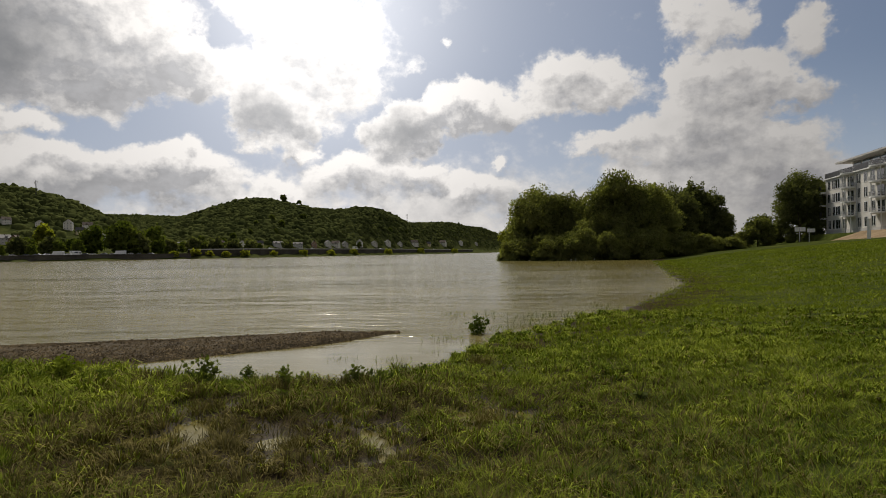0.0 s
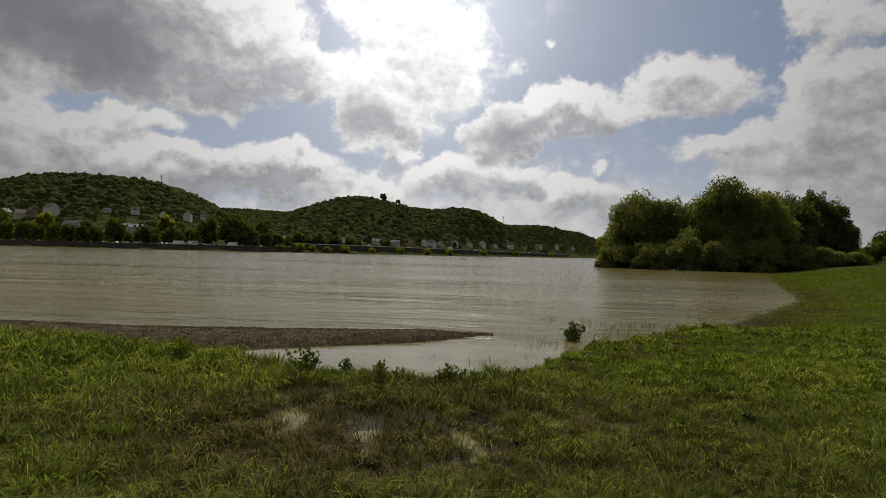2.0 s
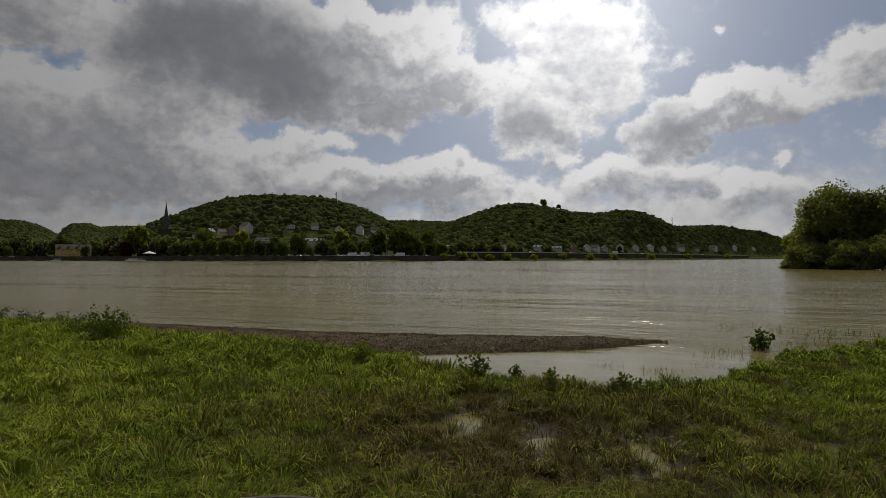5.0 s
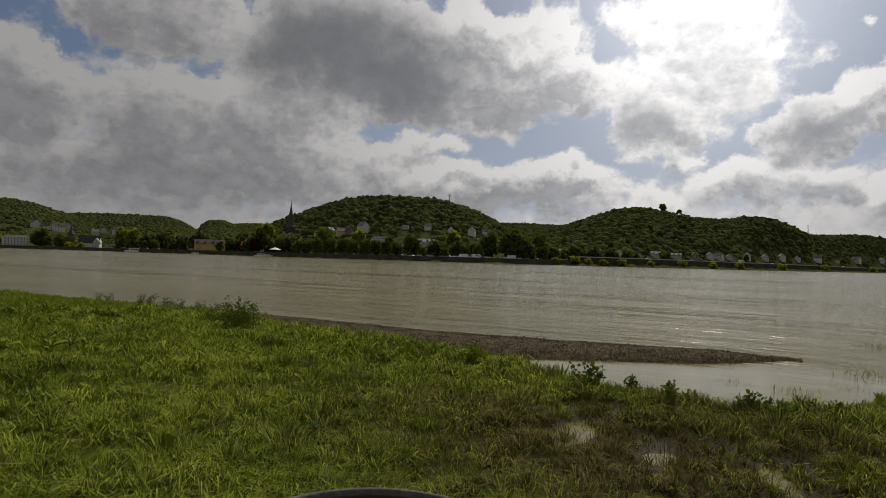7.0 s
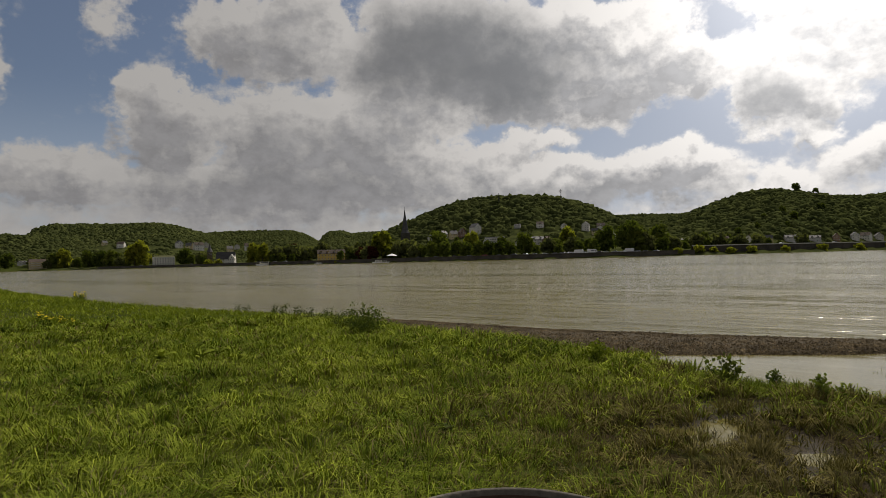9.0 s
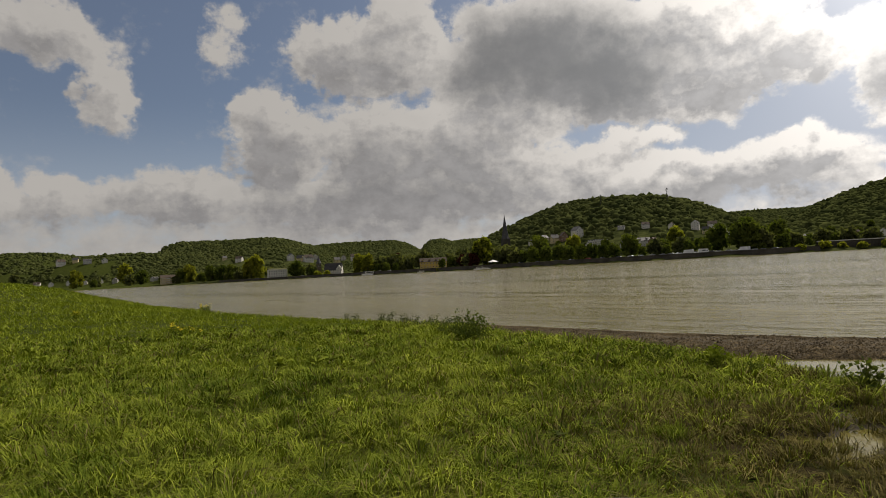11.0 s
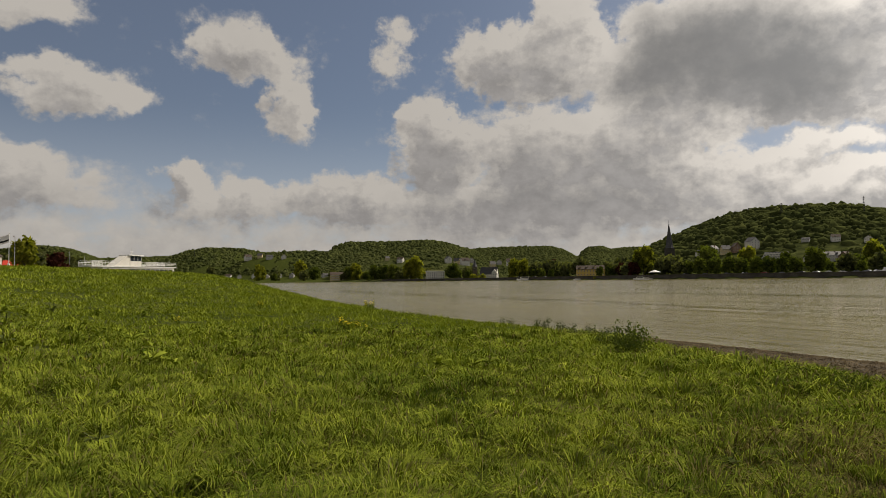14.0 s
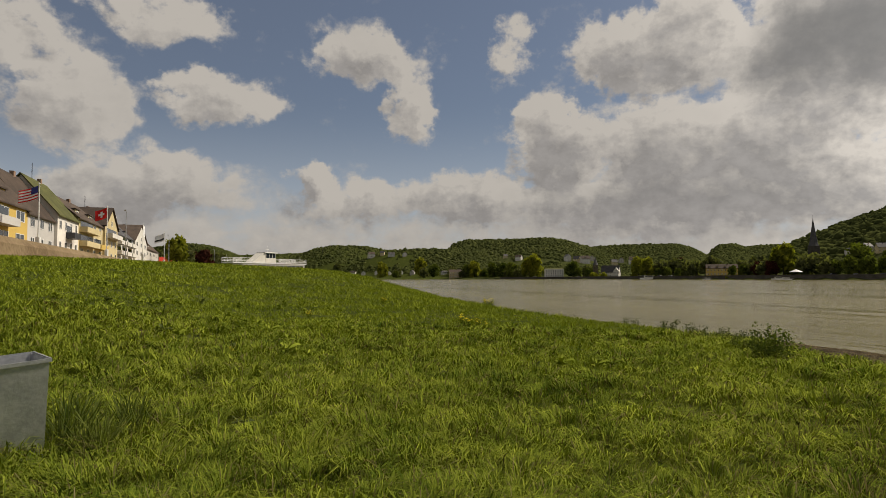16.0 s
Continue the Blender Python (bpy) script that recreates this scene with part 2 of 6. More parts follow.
def make_water():
    m, w, b = material("river_water", 0.06, 0.22)
    p = place(w)
    x, y, z = w.split(p)
    q = w.combine(w.math("MULTIPLY", x, 0.35), y, 0.0)
    small = w.noise(q, 2.2, 4, 0.6)
    mid = w.noise(q, 0.6, 4, 0.55)
    swell = w.noise(w.combine(w.math("MULTIPLY", x, 0.3), y, 7.0), 0.24, 3, 0.5)
    big = w.noise(w.combine(w.math("MULTIPLY", x, 0.25), y, 2.0), 0.09, 3, 0.55)
    calm = w.noise(w.combine(w.math("MULTIPLY", x, 0.02), w.math("MULTIPLY", y, 0.10), 5.0), 1.0, 5, 0.6)
    h = w.math("ADD", w.math("MULTIPLY", small, 0.5), w.math("ADD", w.math("MULTIPLY", mid, 1.15), w.math("MULTIPLY_ADD", swell, 1.7, w.math("MULTIPLY", big, 2.4))))
    n = w.node("ShaderNodeBump")
    # sheltered water behind the gravel bar lies still
    still = w.math("MULTIPLY", w.ramp(y, 11.2, 13.5), w.ramp(calm, 0.36, 0.66, 0.40, 1.0))
    w.put(n.inputs["Strength"], w.math("ADD", still, 0.05))
    n.inputs["Distance"].default_value = 0.21
    w.put(n.inputs["Height"], h)
    w.put(b.inputs["Normal"], n.outputs[0])
    silt = w.noise(w.combine(w.math("MULTIPLY", x, 0.02), w.math("MULTIPLY", y, 0.06), 1.0), 1.0, 4)
    w.put(b.inputs["Base Color"], w.mix(w.ramp(silt, 0.3, 0.7), (0.100, 0.085, 0.022), (0.136, 0.114, 0.033)))
    w.put(b.inputs["Roughness"], w.ramp(calm, 0.3, 0.7, 0.10, 0.18))
    b.inputs["IOR"].default_value = 1.33
    return m


def make_ground():
    """Meadow soil: turf tones inland, wet mud near the water, gravel tones on the bar and the bed."""
    m, w, b = material("meadow_ground", 0.9, 0.12)
    p = place(w)
    x, y, z = w.split(p)
    n1, n2, n3 = w.noise(p, 0.35, 5, 0.6), w.noise(p, 5.0, 5, 0.6), w.noise(p, 40.0, 4, 0.65)
    turf = w.mix(w.ramp(n2, 0.3, 0.7), (0.021, 0.028, 0.008), (0.052, 0.066, 0.014))
    turf = w.mix(w.math("MULTIPLY", w.ramp(n1, 0.45, 0.75), 0.5), turf, (0.11, 0.115, 0.035))
    mud = w.mix(w.ramp(n3, 0.3, 0.7), (0.014, 0.011, 0.006), (0.050, 0.038, 0.020))
    wet = w.ramp(w.math("MULTIPLY_ADD", n2, 0.08, z), 0.09, 0.16)
    c = w.mix(wet, mud, turf)
    woods = w.mix(w.ramp(w.noise(p, 0.09, 6, 0.7), 0.35, 0.65), (0.024, 0.030, 0.011), (0.060, 0.068, 0.023))
    c = w.mix(w.ramp(y, 240.0, 300.0), c, woods)
    w.put(b.inputs["Base Color"], c)
    w.put(b.inputs["Roughness"], w.ramp(z, 0.0, 0.05, 0.65, 1.0))
    w.put(b.inputs["Specular IOR Level"], w.ramp(z, 0.0, 0.06, 0.06, 0.0))
    bumped(w, b, w.math("ADD", n2, n3), 0.5, 0.03)
    return m


WATER = make_water()
GROUND = make_ground()

# ---------------------------------------------------------------- the land
def fbm(x, y, scale, octaves=4, seed=0, gain=0.5):
    """Smooth value noise, about -1 to 1."""
    total, amp, norm = np.zeros_like(x, dtype=float), 1.0, 0.0
    for o in range(octaves):
        u, v = x * scale + 37.7 * o + seed * 11.3, y * scale - 19.1 * o + seed * 5.7
        iu, iv = np.floor(u).astype(np.int64), np.floor(v).astype(np.int64)
        fu, fv = u - iu, v - iv
        fu, fv = fu * fu * (3 - 2 * fu), fv * fv * (3 - 2 * fv)

        def h(a, b):
            k = (a * 374761393 + b * 668265263 + seed * 974634541 + o * 1013904223) & 0x7FFFFFFF
            k = ((k ^ (k >> 13)) * 1274126177) & 0x7FFFFFFF
            return ((k ^ (k >> 16)) & 0xFFFF) / 32767.5 - 1
        total += amp * ((h(iu, iv) * (1 - fu) + h(iu + 1, iv) * fu) * (1 - fv) + (h(iu, iv + 1) * (1 - fu) + h(iu + 1, iv + 1) * fu) * fv)
        norm += amp
        amp *= gain
        scale *= 2.0
    return total / norm


def step(v, lo, hi):
    t = np.clip((v - lo) / (hi - lo), 0, 1)
    return t * t * (3 - 2 * t)


NEAR_X = [-3000, -1200, -520, -300, -230, -185, -140, -84, -45, -28, -18, -13, -8.5, -5, -3, -1.2, -0.3, 1.0, 2.5, 5.5, 11, 30, 74, 180, 900]
NEAR_Y = [-1500, -330, -90, -27, -14, 4, 17, 13.6, 10.8, 10.4, 11.2, 11.0, 10.0, 9.3, 8.5, 8.2, 8.9, 12.0, 14.4, 18.5, 29, 91, 226, 520, 2600]
FAR_X = [-4500, -3000, -2000, -1400, -1000, -700, -400, -220, -120, -60, -10, 60, 250, 700]
FAR_Y = [-1700, -900, -330, -10, 270, 335, 318, 325, 400, 560, 800, 1150, 1900, 4500]


def shore_distance(x, y, xs, ys):
    best = np.full(x.shape, 1e9)
    for i in range(len(xs) - 1):
        ax, ay, bx, by = xs[i], ys[i], xs[i + 1], ys[i + 1]
        dx, dy = bx - ax, by - ay
        t = np.clip(((x - ax) * dx + (y - ay) * dy) / (dx * dx + dy * dy), 0, 1)
        best = np.minimum(best, np.hypot(x - ax - t * dx, y - ay - t * dy))
    return best


def inland(x, y):
    """Metres from the near shore, positive on the meadow."""
    return shore_distance(x, y, NEAR_X, NEAR_Y) * np.where(y < np.interp(x, NEAR_X, NEAR_Y), 1, -1)


def beyond(x, y):
    """Metres behind the far shore, positive on the town's side."""
    return shore_distance(x, y, FAR_X, FAR_Y) * np.where(y > np.interp(x, FAR_X, FAR_Y), 1, -1)


# hills: azimuth of the top, degrees of its height, spread to the left and right, power, distance of the ridge
HILLS = [(36.8, 5.42, 12.58, 11.23, 2.58, 820), (16.17, 4.69, 10.3, 12.18, 1.71, 980), (7.43, 4.04, 7.71, 7.82, 1.98, 1050), (11.24, 3.95, 2.93, 7.55, 2.48, 1020),
         (-1.12, 2.68, 40, 14.37, 2.28, 1500), (23.76, 3.16, 11.3, 20, 4.95, 1900), (68.36, 3.55, 13.48, 6.88, 2.14, 1750), (76.14, 2.57, 9.65, 5.0, 4.99, 1500),
         (86.0, 2.91, 6.0, 6.98, 2.56, 1800), (83.45, 2.28, 40, 18.79, 1.75, 2600), (59.51, 2.73, 8.54, 5.86, 4.87, 2700), (53.02, 2.64, 2.0, 3.34, 2.8, 3000),
         (48.89, 2.48, 7.42, 6.0, 3.04, 3300), (99.5, 3.0, 9.0, 6.5, 2.4, 2400), (73.47, 3.34, 4.34, 12.97, 4.3, 1900), (82.33, 2.45, 7.7, 5.59, 4.05, 2200)]


SHORE_AZ = np.arange(-60.0, 131.0, 1.0)
SHORE_R = np.array([next((r for r in np.arange(120.0, 4000.0, 20.0) if beyond(np.array([-math.sin(radians(a)) * r]), np.array([math.cos(radians(a)) * r]))[0] > 0), 4000.0) for a in SHORE_AZ])
SHORE_R = np.convolve(np.pad(SHORE_R, 3, mode="edge"), np.ones(7) / 7, "valid")


def bar_line(x):
    """Middle and half width of the gravel bar."""
    return np.interp(x, [-16, -12, -8, -5, -2, -1.1], [10.8, 10.9, 10.85, 11.35, 12.65, 13.35]), np.interp(x, [-18, -13, -9, -5, -2.5, -1.0], [0.4, 0.9, 1.25, 1.42, 0.9, 0.05])


def terrain(x, y):
    n, f = inland(x, y), beyond(x, y)
    r, az = np.hypot(x, y), np.degrees(np.arctan2(-x, y))
    # meadow and river bed
    left, right = step(-x, 2, 14), step(x, 5, 22)
    rise = 0.035 * np.clip(n - 1, 0, 10) + left * (0.13 * np.clip(n - 12, 0, 16) + 0.075 * np.clip(n - 28, 0, 40)) + right * 0.088 * np.clip(n - 3, 0, 40)
    rise += (1 - left) * (1 - right) * 0.03 * np.clip(n - 10, 0, 60)
    # upstream the meadow rises as a steeper bank to a broad crest
    crest = np.interp(n, [0, 3, 5, 8, 12, 20, 28, 36, 60], [0, 0.9, 1.55, 2.15, 2.5, 2.85, 3.2, 3.4, 4.4])
    far_left = step(-x, 14, 66) * step(y, -300, -150)
    rise = rise * (1 - far_left) + crest * far_left
    rise = rise + (0.35 * step(x, 1.2, 3.0) + step(-x, 5, 7.5)) * 0.11 * step(n, 0, 0.9)
    z = np.where(n > 0, 0.02 + rise, np.maximum(0.10 * n, -1.6))
    near = 1 - step(r, 25, 60)
    z += near * (0.035 * fbm(x, y, 0.9, 3, 3) + 0.03 * fbm(x, y, 3.0, 3, 4))
    # trampled wet hollow with puddles
    wet = np.exp(-(((x + 1.1) / 2.9) ** 2 + ((y - 6.1) / 1.9) ** 2) ** 1.5)
    z = z * (1 - wet) + wet * (0.022 + 0.085 * fbm(x, y, 2.3, 3, 8) + 0.05 * fbm(x, y, 5.5, 2, 9))
    # gravel bar
    mid, half = bar_line(x)
    bar = np.where((x > -18) & (x < -0.9), 1 - ((y - mid) / np.maximum(half, 0.05)) ** 2, -9.0)
    z = np.where(bar > -1.5, np.maximum(z, np.clip(bar, -1.5, 1) * 0.11 * np.clip(half / 0.8, 0.08, 1) + 0.012 * fbm(x, y, 2.0, 2, 5)), z)
    # shoal under the flooded willows
    z = np.maximum(z, -0.25 - 1.5 * np.maximum(0, ((x - 27) / 20) ** 2 + ((y - 117) / 18) ** 2 - 1))
    # far bank: quay, terrace, hills
    base = np.where(f > 0, 2.2 * step(f, 0, 3.5) + 0.6 * step(f, 3, 12) + 0.02 * np.clip(f - 20, 0, 500), -1.6)
    hills = np.zeros_like(x)
    for a, e, wl, wr, p, far in HILLS:
        dz = az - a
        e2 = e * np.exp(-(np.abs(dz) / np.where(dz > 0, wl, wr)) ** p)
        top = np.tan(np.radians(e2)) * far + 1.65
        start = np.interp(az, SHORE_AZ, SHORE_R) + 70
        s = np.clip((r - start) / np.maximum(far - start, 60), 0, 1)
        hills = np.maximum(hills, top * (0.25 * s + 0.75 * s * s * (3 - 2 * s)))
    hills *= (1 + 0.05 * fbm(x, y, 0.006, 4, 2)) * step(f, 55, 130)
    return np.where(f > -6, np.maximum(base, hills), z)


def height(x, y):
    return float(terrain(np.array([float(x)]), np.array([float(y)]))[0])


def grid_mesh(name, pts, nu, nv, closed=False):
    me = bpy.data.meshes.new(name)
    i = np.arange(nu * nv).reshape(nv, nu)
    a, b, c, d = i[:-1, :-1], i[:-1, 1:], i[1:, 1:], i[1:, :-1]
    if closed:
        j = np.roll(i, -1, axis=1)
        a, b, c, d = i[:-1], j[:-1], j[1:], i[1:]
    f = np.stack([a.ravel(), b.ravel(), c.ravel(), d.ravel()], 1)
    me.vertices.add(len(pts))
    me.vertices.foreach_set("co", pts.astype(np.float32).ravel())
    me.loops.add(f.size)
    me.loops.foreach_set("vertex_index", f.astype(np.int32).ravel())
    me.polygons.add(len(f))
    me.polygons.foreach_set("loop_start", np.arange(0, f.size, 4, dtype=np.int32))
    me.polygons.foreach_set("use_smooth", np.ones(len(f), dtype=bool))
    me.update(calc_edges=True)
    return me


def make_land():
    az = np.radians(np.concatenate([np.arange(-48, 125, 0.36), np.arange(125, 312, 3.0)]))
    r = np.concatenate([[0.05], np.geomspace(0.5, 4800, 285)])
    a, rr = np.meshgrid(az, r)
    x, y = (-np.sin(a) * rr).ravel(), (np.cos(a) * rr).ravel()
    me = grid_mesh("ground", np.stack([x, y, terrain(x, y)], 1), len(az), len(r), True)
    me.materials.append(GROUND)
    tagged(new("ground", me), "grassy river meadow rising to wooded hills", "ground", kind="structure")
    s = 4800
    me = bpy.data.meshes.new("water")
    me.from_pydata([(-s, -s, 0), (s, -s, 0), (s, s, 0), (-s, s, 0)], [], [(0, 1, 2, 3)])
    me.materials.append(WATER)
    tagged(new("water", me), "wide muddy brown river with small ripples", "river", kind="structure")


make_land()

# ---------------------------------------------------------------- plants: materials
GRASS = leafy("grass_blades", (0.032, 0.062, 0.007), (0.275, 0.318, 0.040), 0.10, 0.35)
GRASS_FAR = leafy("grass_far", (0.052, 0.088, 0.008), (0.250, 0.290, 0.032), 0.12, 0.15)
SEDGE = leafy("wet_sedge_blades", (0.034, 0.032, 0.010), (0.180, 0.152, 0.055), 0.12, 1.2, rough=0.6)
STRAW = leafy("dry_blades", (0.10, 0.085, 0.035), (0.24, 0.21, 0.10), 0.3, 1.0)
WEED = leafy("weed_leaves", (0.040, 0.062, 0.014), (0.130, 0.150, 0.036), 0.30, 3.0)
WEED_DARK = leafy("dock_leaves", (0.034, 0.048, 0.016), (0.095, 0.112, 0.036), 0.25, 1.5)
YELLOW = leafy("yellow_petals", (0.42, 0.33, 0.02), (0.62, 0.50, 0.04), 0.3, 3.0)
WILLOW = leafy("willow_leaves", (0.072, 0.080, 0.030), (0.215, 0.220, 0.076), 0.50, 0.12)
WILLOW_GOLD = leafy("young_willow_leaves", (0.095, 0.110, 0.016), (0.260, 0.255, 0.036), 0.50, 0.12)
POPLAR = leafy("dark_poplar_leaves", (0.050, 0.058, 0.026), (0.140, 0.148, 0.058), 0.42, 0.12)
TOWN_LEAF = leafy("town_tree_leaves", (0.035, 0.052, 0.012), (0.120, 0.140, 0.028), 0.35, 0.03)
COPPER = leafy("copper_beech_leaves", (0.020, 0.008, 0.006), (0.065, 0.022, 0.016), 0.2, 0.1)
FOREST = leafy("hill_woods", (0.046, 0.058, 0.020), (0.122, 0.136, 0.044), 0.40, 0.012, rough=0.9)
BARK = mottled("bark", (0.05, 0.04, 0.03), (0.12, 0.10, 0.075), 1.5, 14, 0.95, 0.1, bump=0.6)


def tri_mesh(name, verts, tris, mats, index=None, smooth=True):
    me = bpy.data.meshes.new(name)
    verts, tris = np.asarray(verts, np.float32), np.asarray(tris, np.int32)
    me.vertices.add(len(verts))
    me.vertices.foreach_set("co", verts.ravel())
    me.loops.add(tris.size)
    me.loops.foreach_set("vertex_index", tris.ravel())
    me.polygons.add(len(tris))
    me.polygons.foreach_set("loop_start", np.arange(0, tris.size, 3, dtype=np.int32))
    me.polygons.foreach_set("use_smooth", np.full(len(tris), smooth))
    if index is not None:
        me.polygons.foreach_set("material_index", np.asarray(index, np.int32))
    for m in mats:
        me.materials.append(m)
    me.update(calc_edges=True)
    return me


def blade_arrays(rng, x, y, z, tall, wide, lean, segs=True, way=None):
    """Grass blades that bend over: five points and three triangles each, or one triangle."""
    n = len(x)
    a, b = rng.uniform(0, 2 * np.pi, n), rng.uniform(0, 2 * np.pi, n)
    if way is not None:
        b = way + rng.normal(0, 0.75, n)
        a = b + np.pi / 2 + rng.normal(0, 0.5, n)
    sx, sy = np.cos(a) * wide / 2, np.sin(a) * wide / 2
    lx, ly = np.cos(b) * lean * tall, np.sin(b) * lean * tall
    base = np.stack([x, y, z - 0.01], 1)
    side = np.stack([sx, sy, 0 * sx], 1)
    if not segs:
        tip = np.stack([x + lx, y + ly, z + tall], 1)
        v = np.stack([base - side, base + side, tip], 1).reshape(-1, 3)
        return v, np.arange(3 * n).reshape(-1, 3)
    mid = np.stack([x + lx * 0.38, y + ly * 0.38, z + tall * 0.68], 1)
    tip = np.stack([x + lx, y + ly, z + tall * (1 - 0.42 * np.clip(lean - 0.25, 0, 1.3))], 1)
    v = np.stack([base - side, base + side, mid - side * 0.8, mid + side * 0.8, tip], 1).reshape(-1, 3)
    o = (np.arange(n) * 5)[:, None]
    t = np.concatenate([o + [0, 1, 3], o + [0, 3, 2], o + [2, 3, 4]])
    return v, t


def on_bar(x, y):
    mid, half = bar_line(x)
    return (np.abs(y - mid) < half + 0.15) & (x > -13.2) & (x < -0.8)


def sector(rng, n, r0, r1, power, a0=-47, a1=124):
    """Points round the eye, their density falling with the distance."""
    u = rng.uniform(0, 1, n)
    k = 2 - power
    r = (r0 ** k + u * (r1 ** k - r0 ** k)) ** (1 / k)
    a = np.radians(rng.uniform(a0, a1, n))
    return -np.sin(a) * r, np.cos(a) * r, r


def wetness(x, y):
    return np.exp(-(((x + 0.9) / 3.7) ** 2 + ((y - 5.7) / 2.5) ** 2) ** 1.3) * np.clip(0.85 + 0.6 * fbm(x, y, 0.8, 3, 29), 0, 1)


def in_shallows(rng, x, y, n):
    """Grass thins out as it wades into the flood, furthest beside the willows' cove."""
    reach = np.where(x > 0.8, 0.5 + 0.05 * np.clip(x, 0, 30), 0.25)
    return (n > 0) | (rng.uniform(0, 1, len(x)) < 0.45 * np.clip(1 + n / reach, 0, 1) ** 1.5)


def make_grass():
    rng = np.random.default_rng(5)
    kinds = {"meadow_grass": [], "marsh_grass": [], "dry_grass": []}
    base = {k: 0 for k in kinds}

    def add(x, y, z, tall, wide, lean, way, wet, segs=True):
        kind = rng.uniform(0, 1, len(x))
        sedge = kind < 0.06 + 0.92 * wet
        straw = ~sedge & (kind > 0.945)
        for name, mask in (("meadow_grass", ~sedge & ~straw), ("marsh_grass", sedge), ("dry_grass", straw)):
            v, t = blade_arrays(rng, x[mask], y[mask], z[mask], tall[mask], wide[mask], lean[mask], segs, way[mask])
            kinds[name].append((v, t + base[name]))
            base[name] += len(v)

    # short sward
    x, y, r = sector(rng, 430000, 1.3, 10.8, 1.3)
    z, n, wet = terrain(x, y), inland(x, y), wetness(x, y)
    keep = in_shallows(rng, x, y, n) & ((z > -0.03) | ((wet > 0.2) & (rng.uniform(0, 1, len(x)) < 0.4))) & ~on_bar(x, y) & (rng.uniform(0, 1, len(x)) < np.clip(0.95 - 0.75 * wet, 0.2, 1))
    x, y, z, r, wet = x[keep], y[keep], np.maximum(z[keep], -0.012), r[keep], wet[keep]
    add(x, y, z, 0.055 * rng.uniform(0.6, 1.5, len(x)) * (1 + 0.5 * np.clip(fbm(x, y, 1.4, 3, 21), -0.6, 1)), 0.0075 * np.maximum(1, r / 5.0) * rng.uniform(0.7, 1.4, len(x)),
        np.abs(rng.normal(1.4, 0.7, len(x))), 5.0 * np.pi * fbm(x, y, 1.6, 2, 27), wet, False)
    # tussocks: blades that arch outwards from a common root
    cx, cy, cr = sector(rng, 22000, 1.4, 17.0, 1.3)
    cz, n, wet = terrain(cx, cy), inland(cx, cy), wetness(cx, cy)
    patch, clump = fbm(cx, cy, 0.7, 3, 33), fbm(cx, cy, 2.0, 2, 34)
    keep = in_shallows(rng, cx, cy, n) & (cz > -0.035) & ~on_bar(cx, cy) & (rng.uniform(0, 1, len(cx)) < np.clip(0.70 + 0.6 * clump + 0.3 * patch - 0.22 * wet, 0.10, 1))
    cx, cy, cz, cr, wet, patch, clump, n = cx[keep], cy[keep], cz[keep], cr[keep], wet[keep], patch[keep], clump[keep], n[keep]
    rank = 0.075 + 0.055 * step(-cx, 0.5, 5.0) + 0.06 * np.exp(-((n - 1.0) / 1.2) ** 2) * step(-cx, -0.6, 0.4) + 0.05 * np.clip(patch, -0.5, 1) + 0.045 * np.clip(clump, -0.6, 1)
    rank = np.clip(rank * rng.uniform(0.75, 1.35, len(cx)) * (1 - 0.12 * wet), 0.045, 0.27)
    per = np.clip(rng.normal(24, 7, len(cx)) * np.clip(rank / 0.12, 0.7, 1.35), 8, 42).astype(int)
    k = np.repeat(np.arange(len(cx)), per)
    m = len(k)
    a, d = rng.uniform(0, 2 * np.pi, m), rng.uniform(0, 1, m) ** 0.7
    spread = (0.020 + 0.32 * rank[k]) * d
    x, y = cx[k] + np.cos(a) * spread, cy[k] + np.sin(a) * spread
    bias = 5.0 * np.pi * fbm(cx, cy, 0.9, 2, 27)
    lx, ly = np.cos(a) * d + 0.7 * np.cos(bias[k]), np.sin(a) * d + 0.7 * np.sin(bias[k])
    tall = rank[k] * rng.uniform(0.6, 1.35, m) * (1.15 - 0.3 * d)
    lean = np.hypot(lx, ly) * rng.uniform(0.8, 1.9, m) + 0.15
    add(x, y, np.maximum(cz[k], -0.02), tall, 0.0082 * np.maximum(1, cr[k] / 5.5) * rng.uniform(0.6, 1.4, m), lean, np.arctan2(ly, lx), wet[k])
    for name, label, mat in (("meadow_grass", "dense fresh green meadow grass in tussocks", GRASS), ("marsh_grass", "dull trampled marsh grass in wet mud", SEDGE), ("dry_grass", "scattered dry yellowish grass blades", STRAW)):
        v, t = np.concatenate([q[0] for q in kinds[name]]), np.concatenate([q[1] for q in kinds[name]])
        tagged(new(name, tri_mesh(name, v, t, [mat])), label, "grass", kind="stuff")
    # the meadow beyond
    x, y, r = sector(rng, 560000, 9.8, 95, 1.55)
    z, n = terrain(x, y), inland(x, y)
    clump = fbm(x, y, 1.3, 3, 21)
    keep = in_shallows(rng, x, y, n) & (z > -0.03) & ~on_bar(x, y) & (rng.uniform(0, 1, len(x)) < np.clip(0.72 + 0.7 * clump, 0.1, 1))
    x, y, z, r, clump = x[keep], y[keep], z[keep], r[keep], clump[keep]
    lush = step(-x, 2.0, 12.0)
    tall = (0.055 + 0.036 * lush) * rng.uniform(0.5, 1.5, len(x)) * np.maximum(1, r / 22) ** 0.35 * (1 + 0.9 * np.clip(clump, -0.7, 1) + 0.5 * fbm(x, y, 0.3, 3, 31))
    wide = 0.0029 * r ** 0.85 * rng.uniform(0.5, 1.4, len(x))
    v, t = blade_arrays(rng, x, y, z, tall, wide, np.abs(rng.normal(0.9, 0.5, len(x))), False)
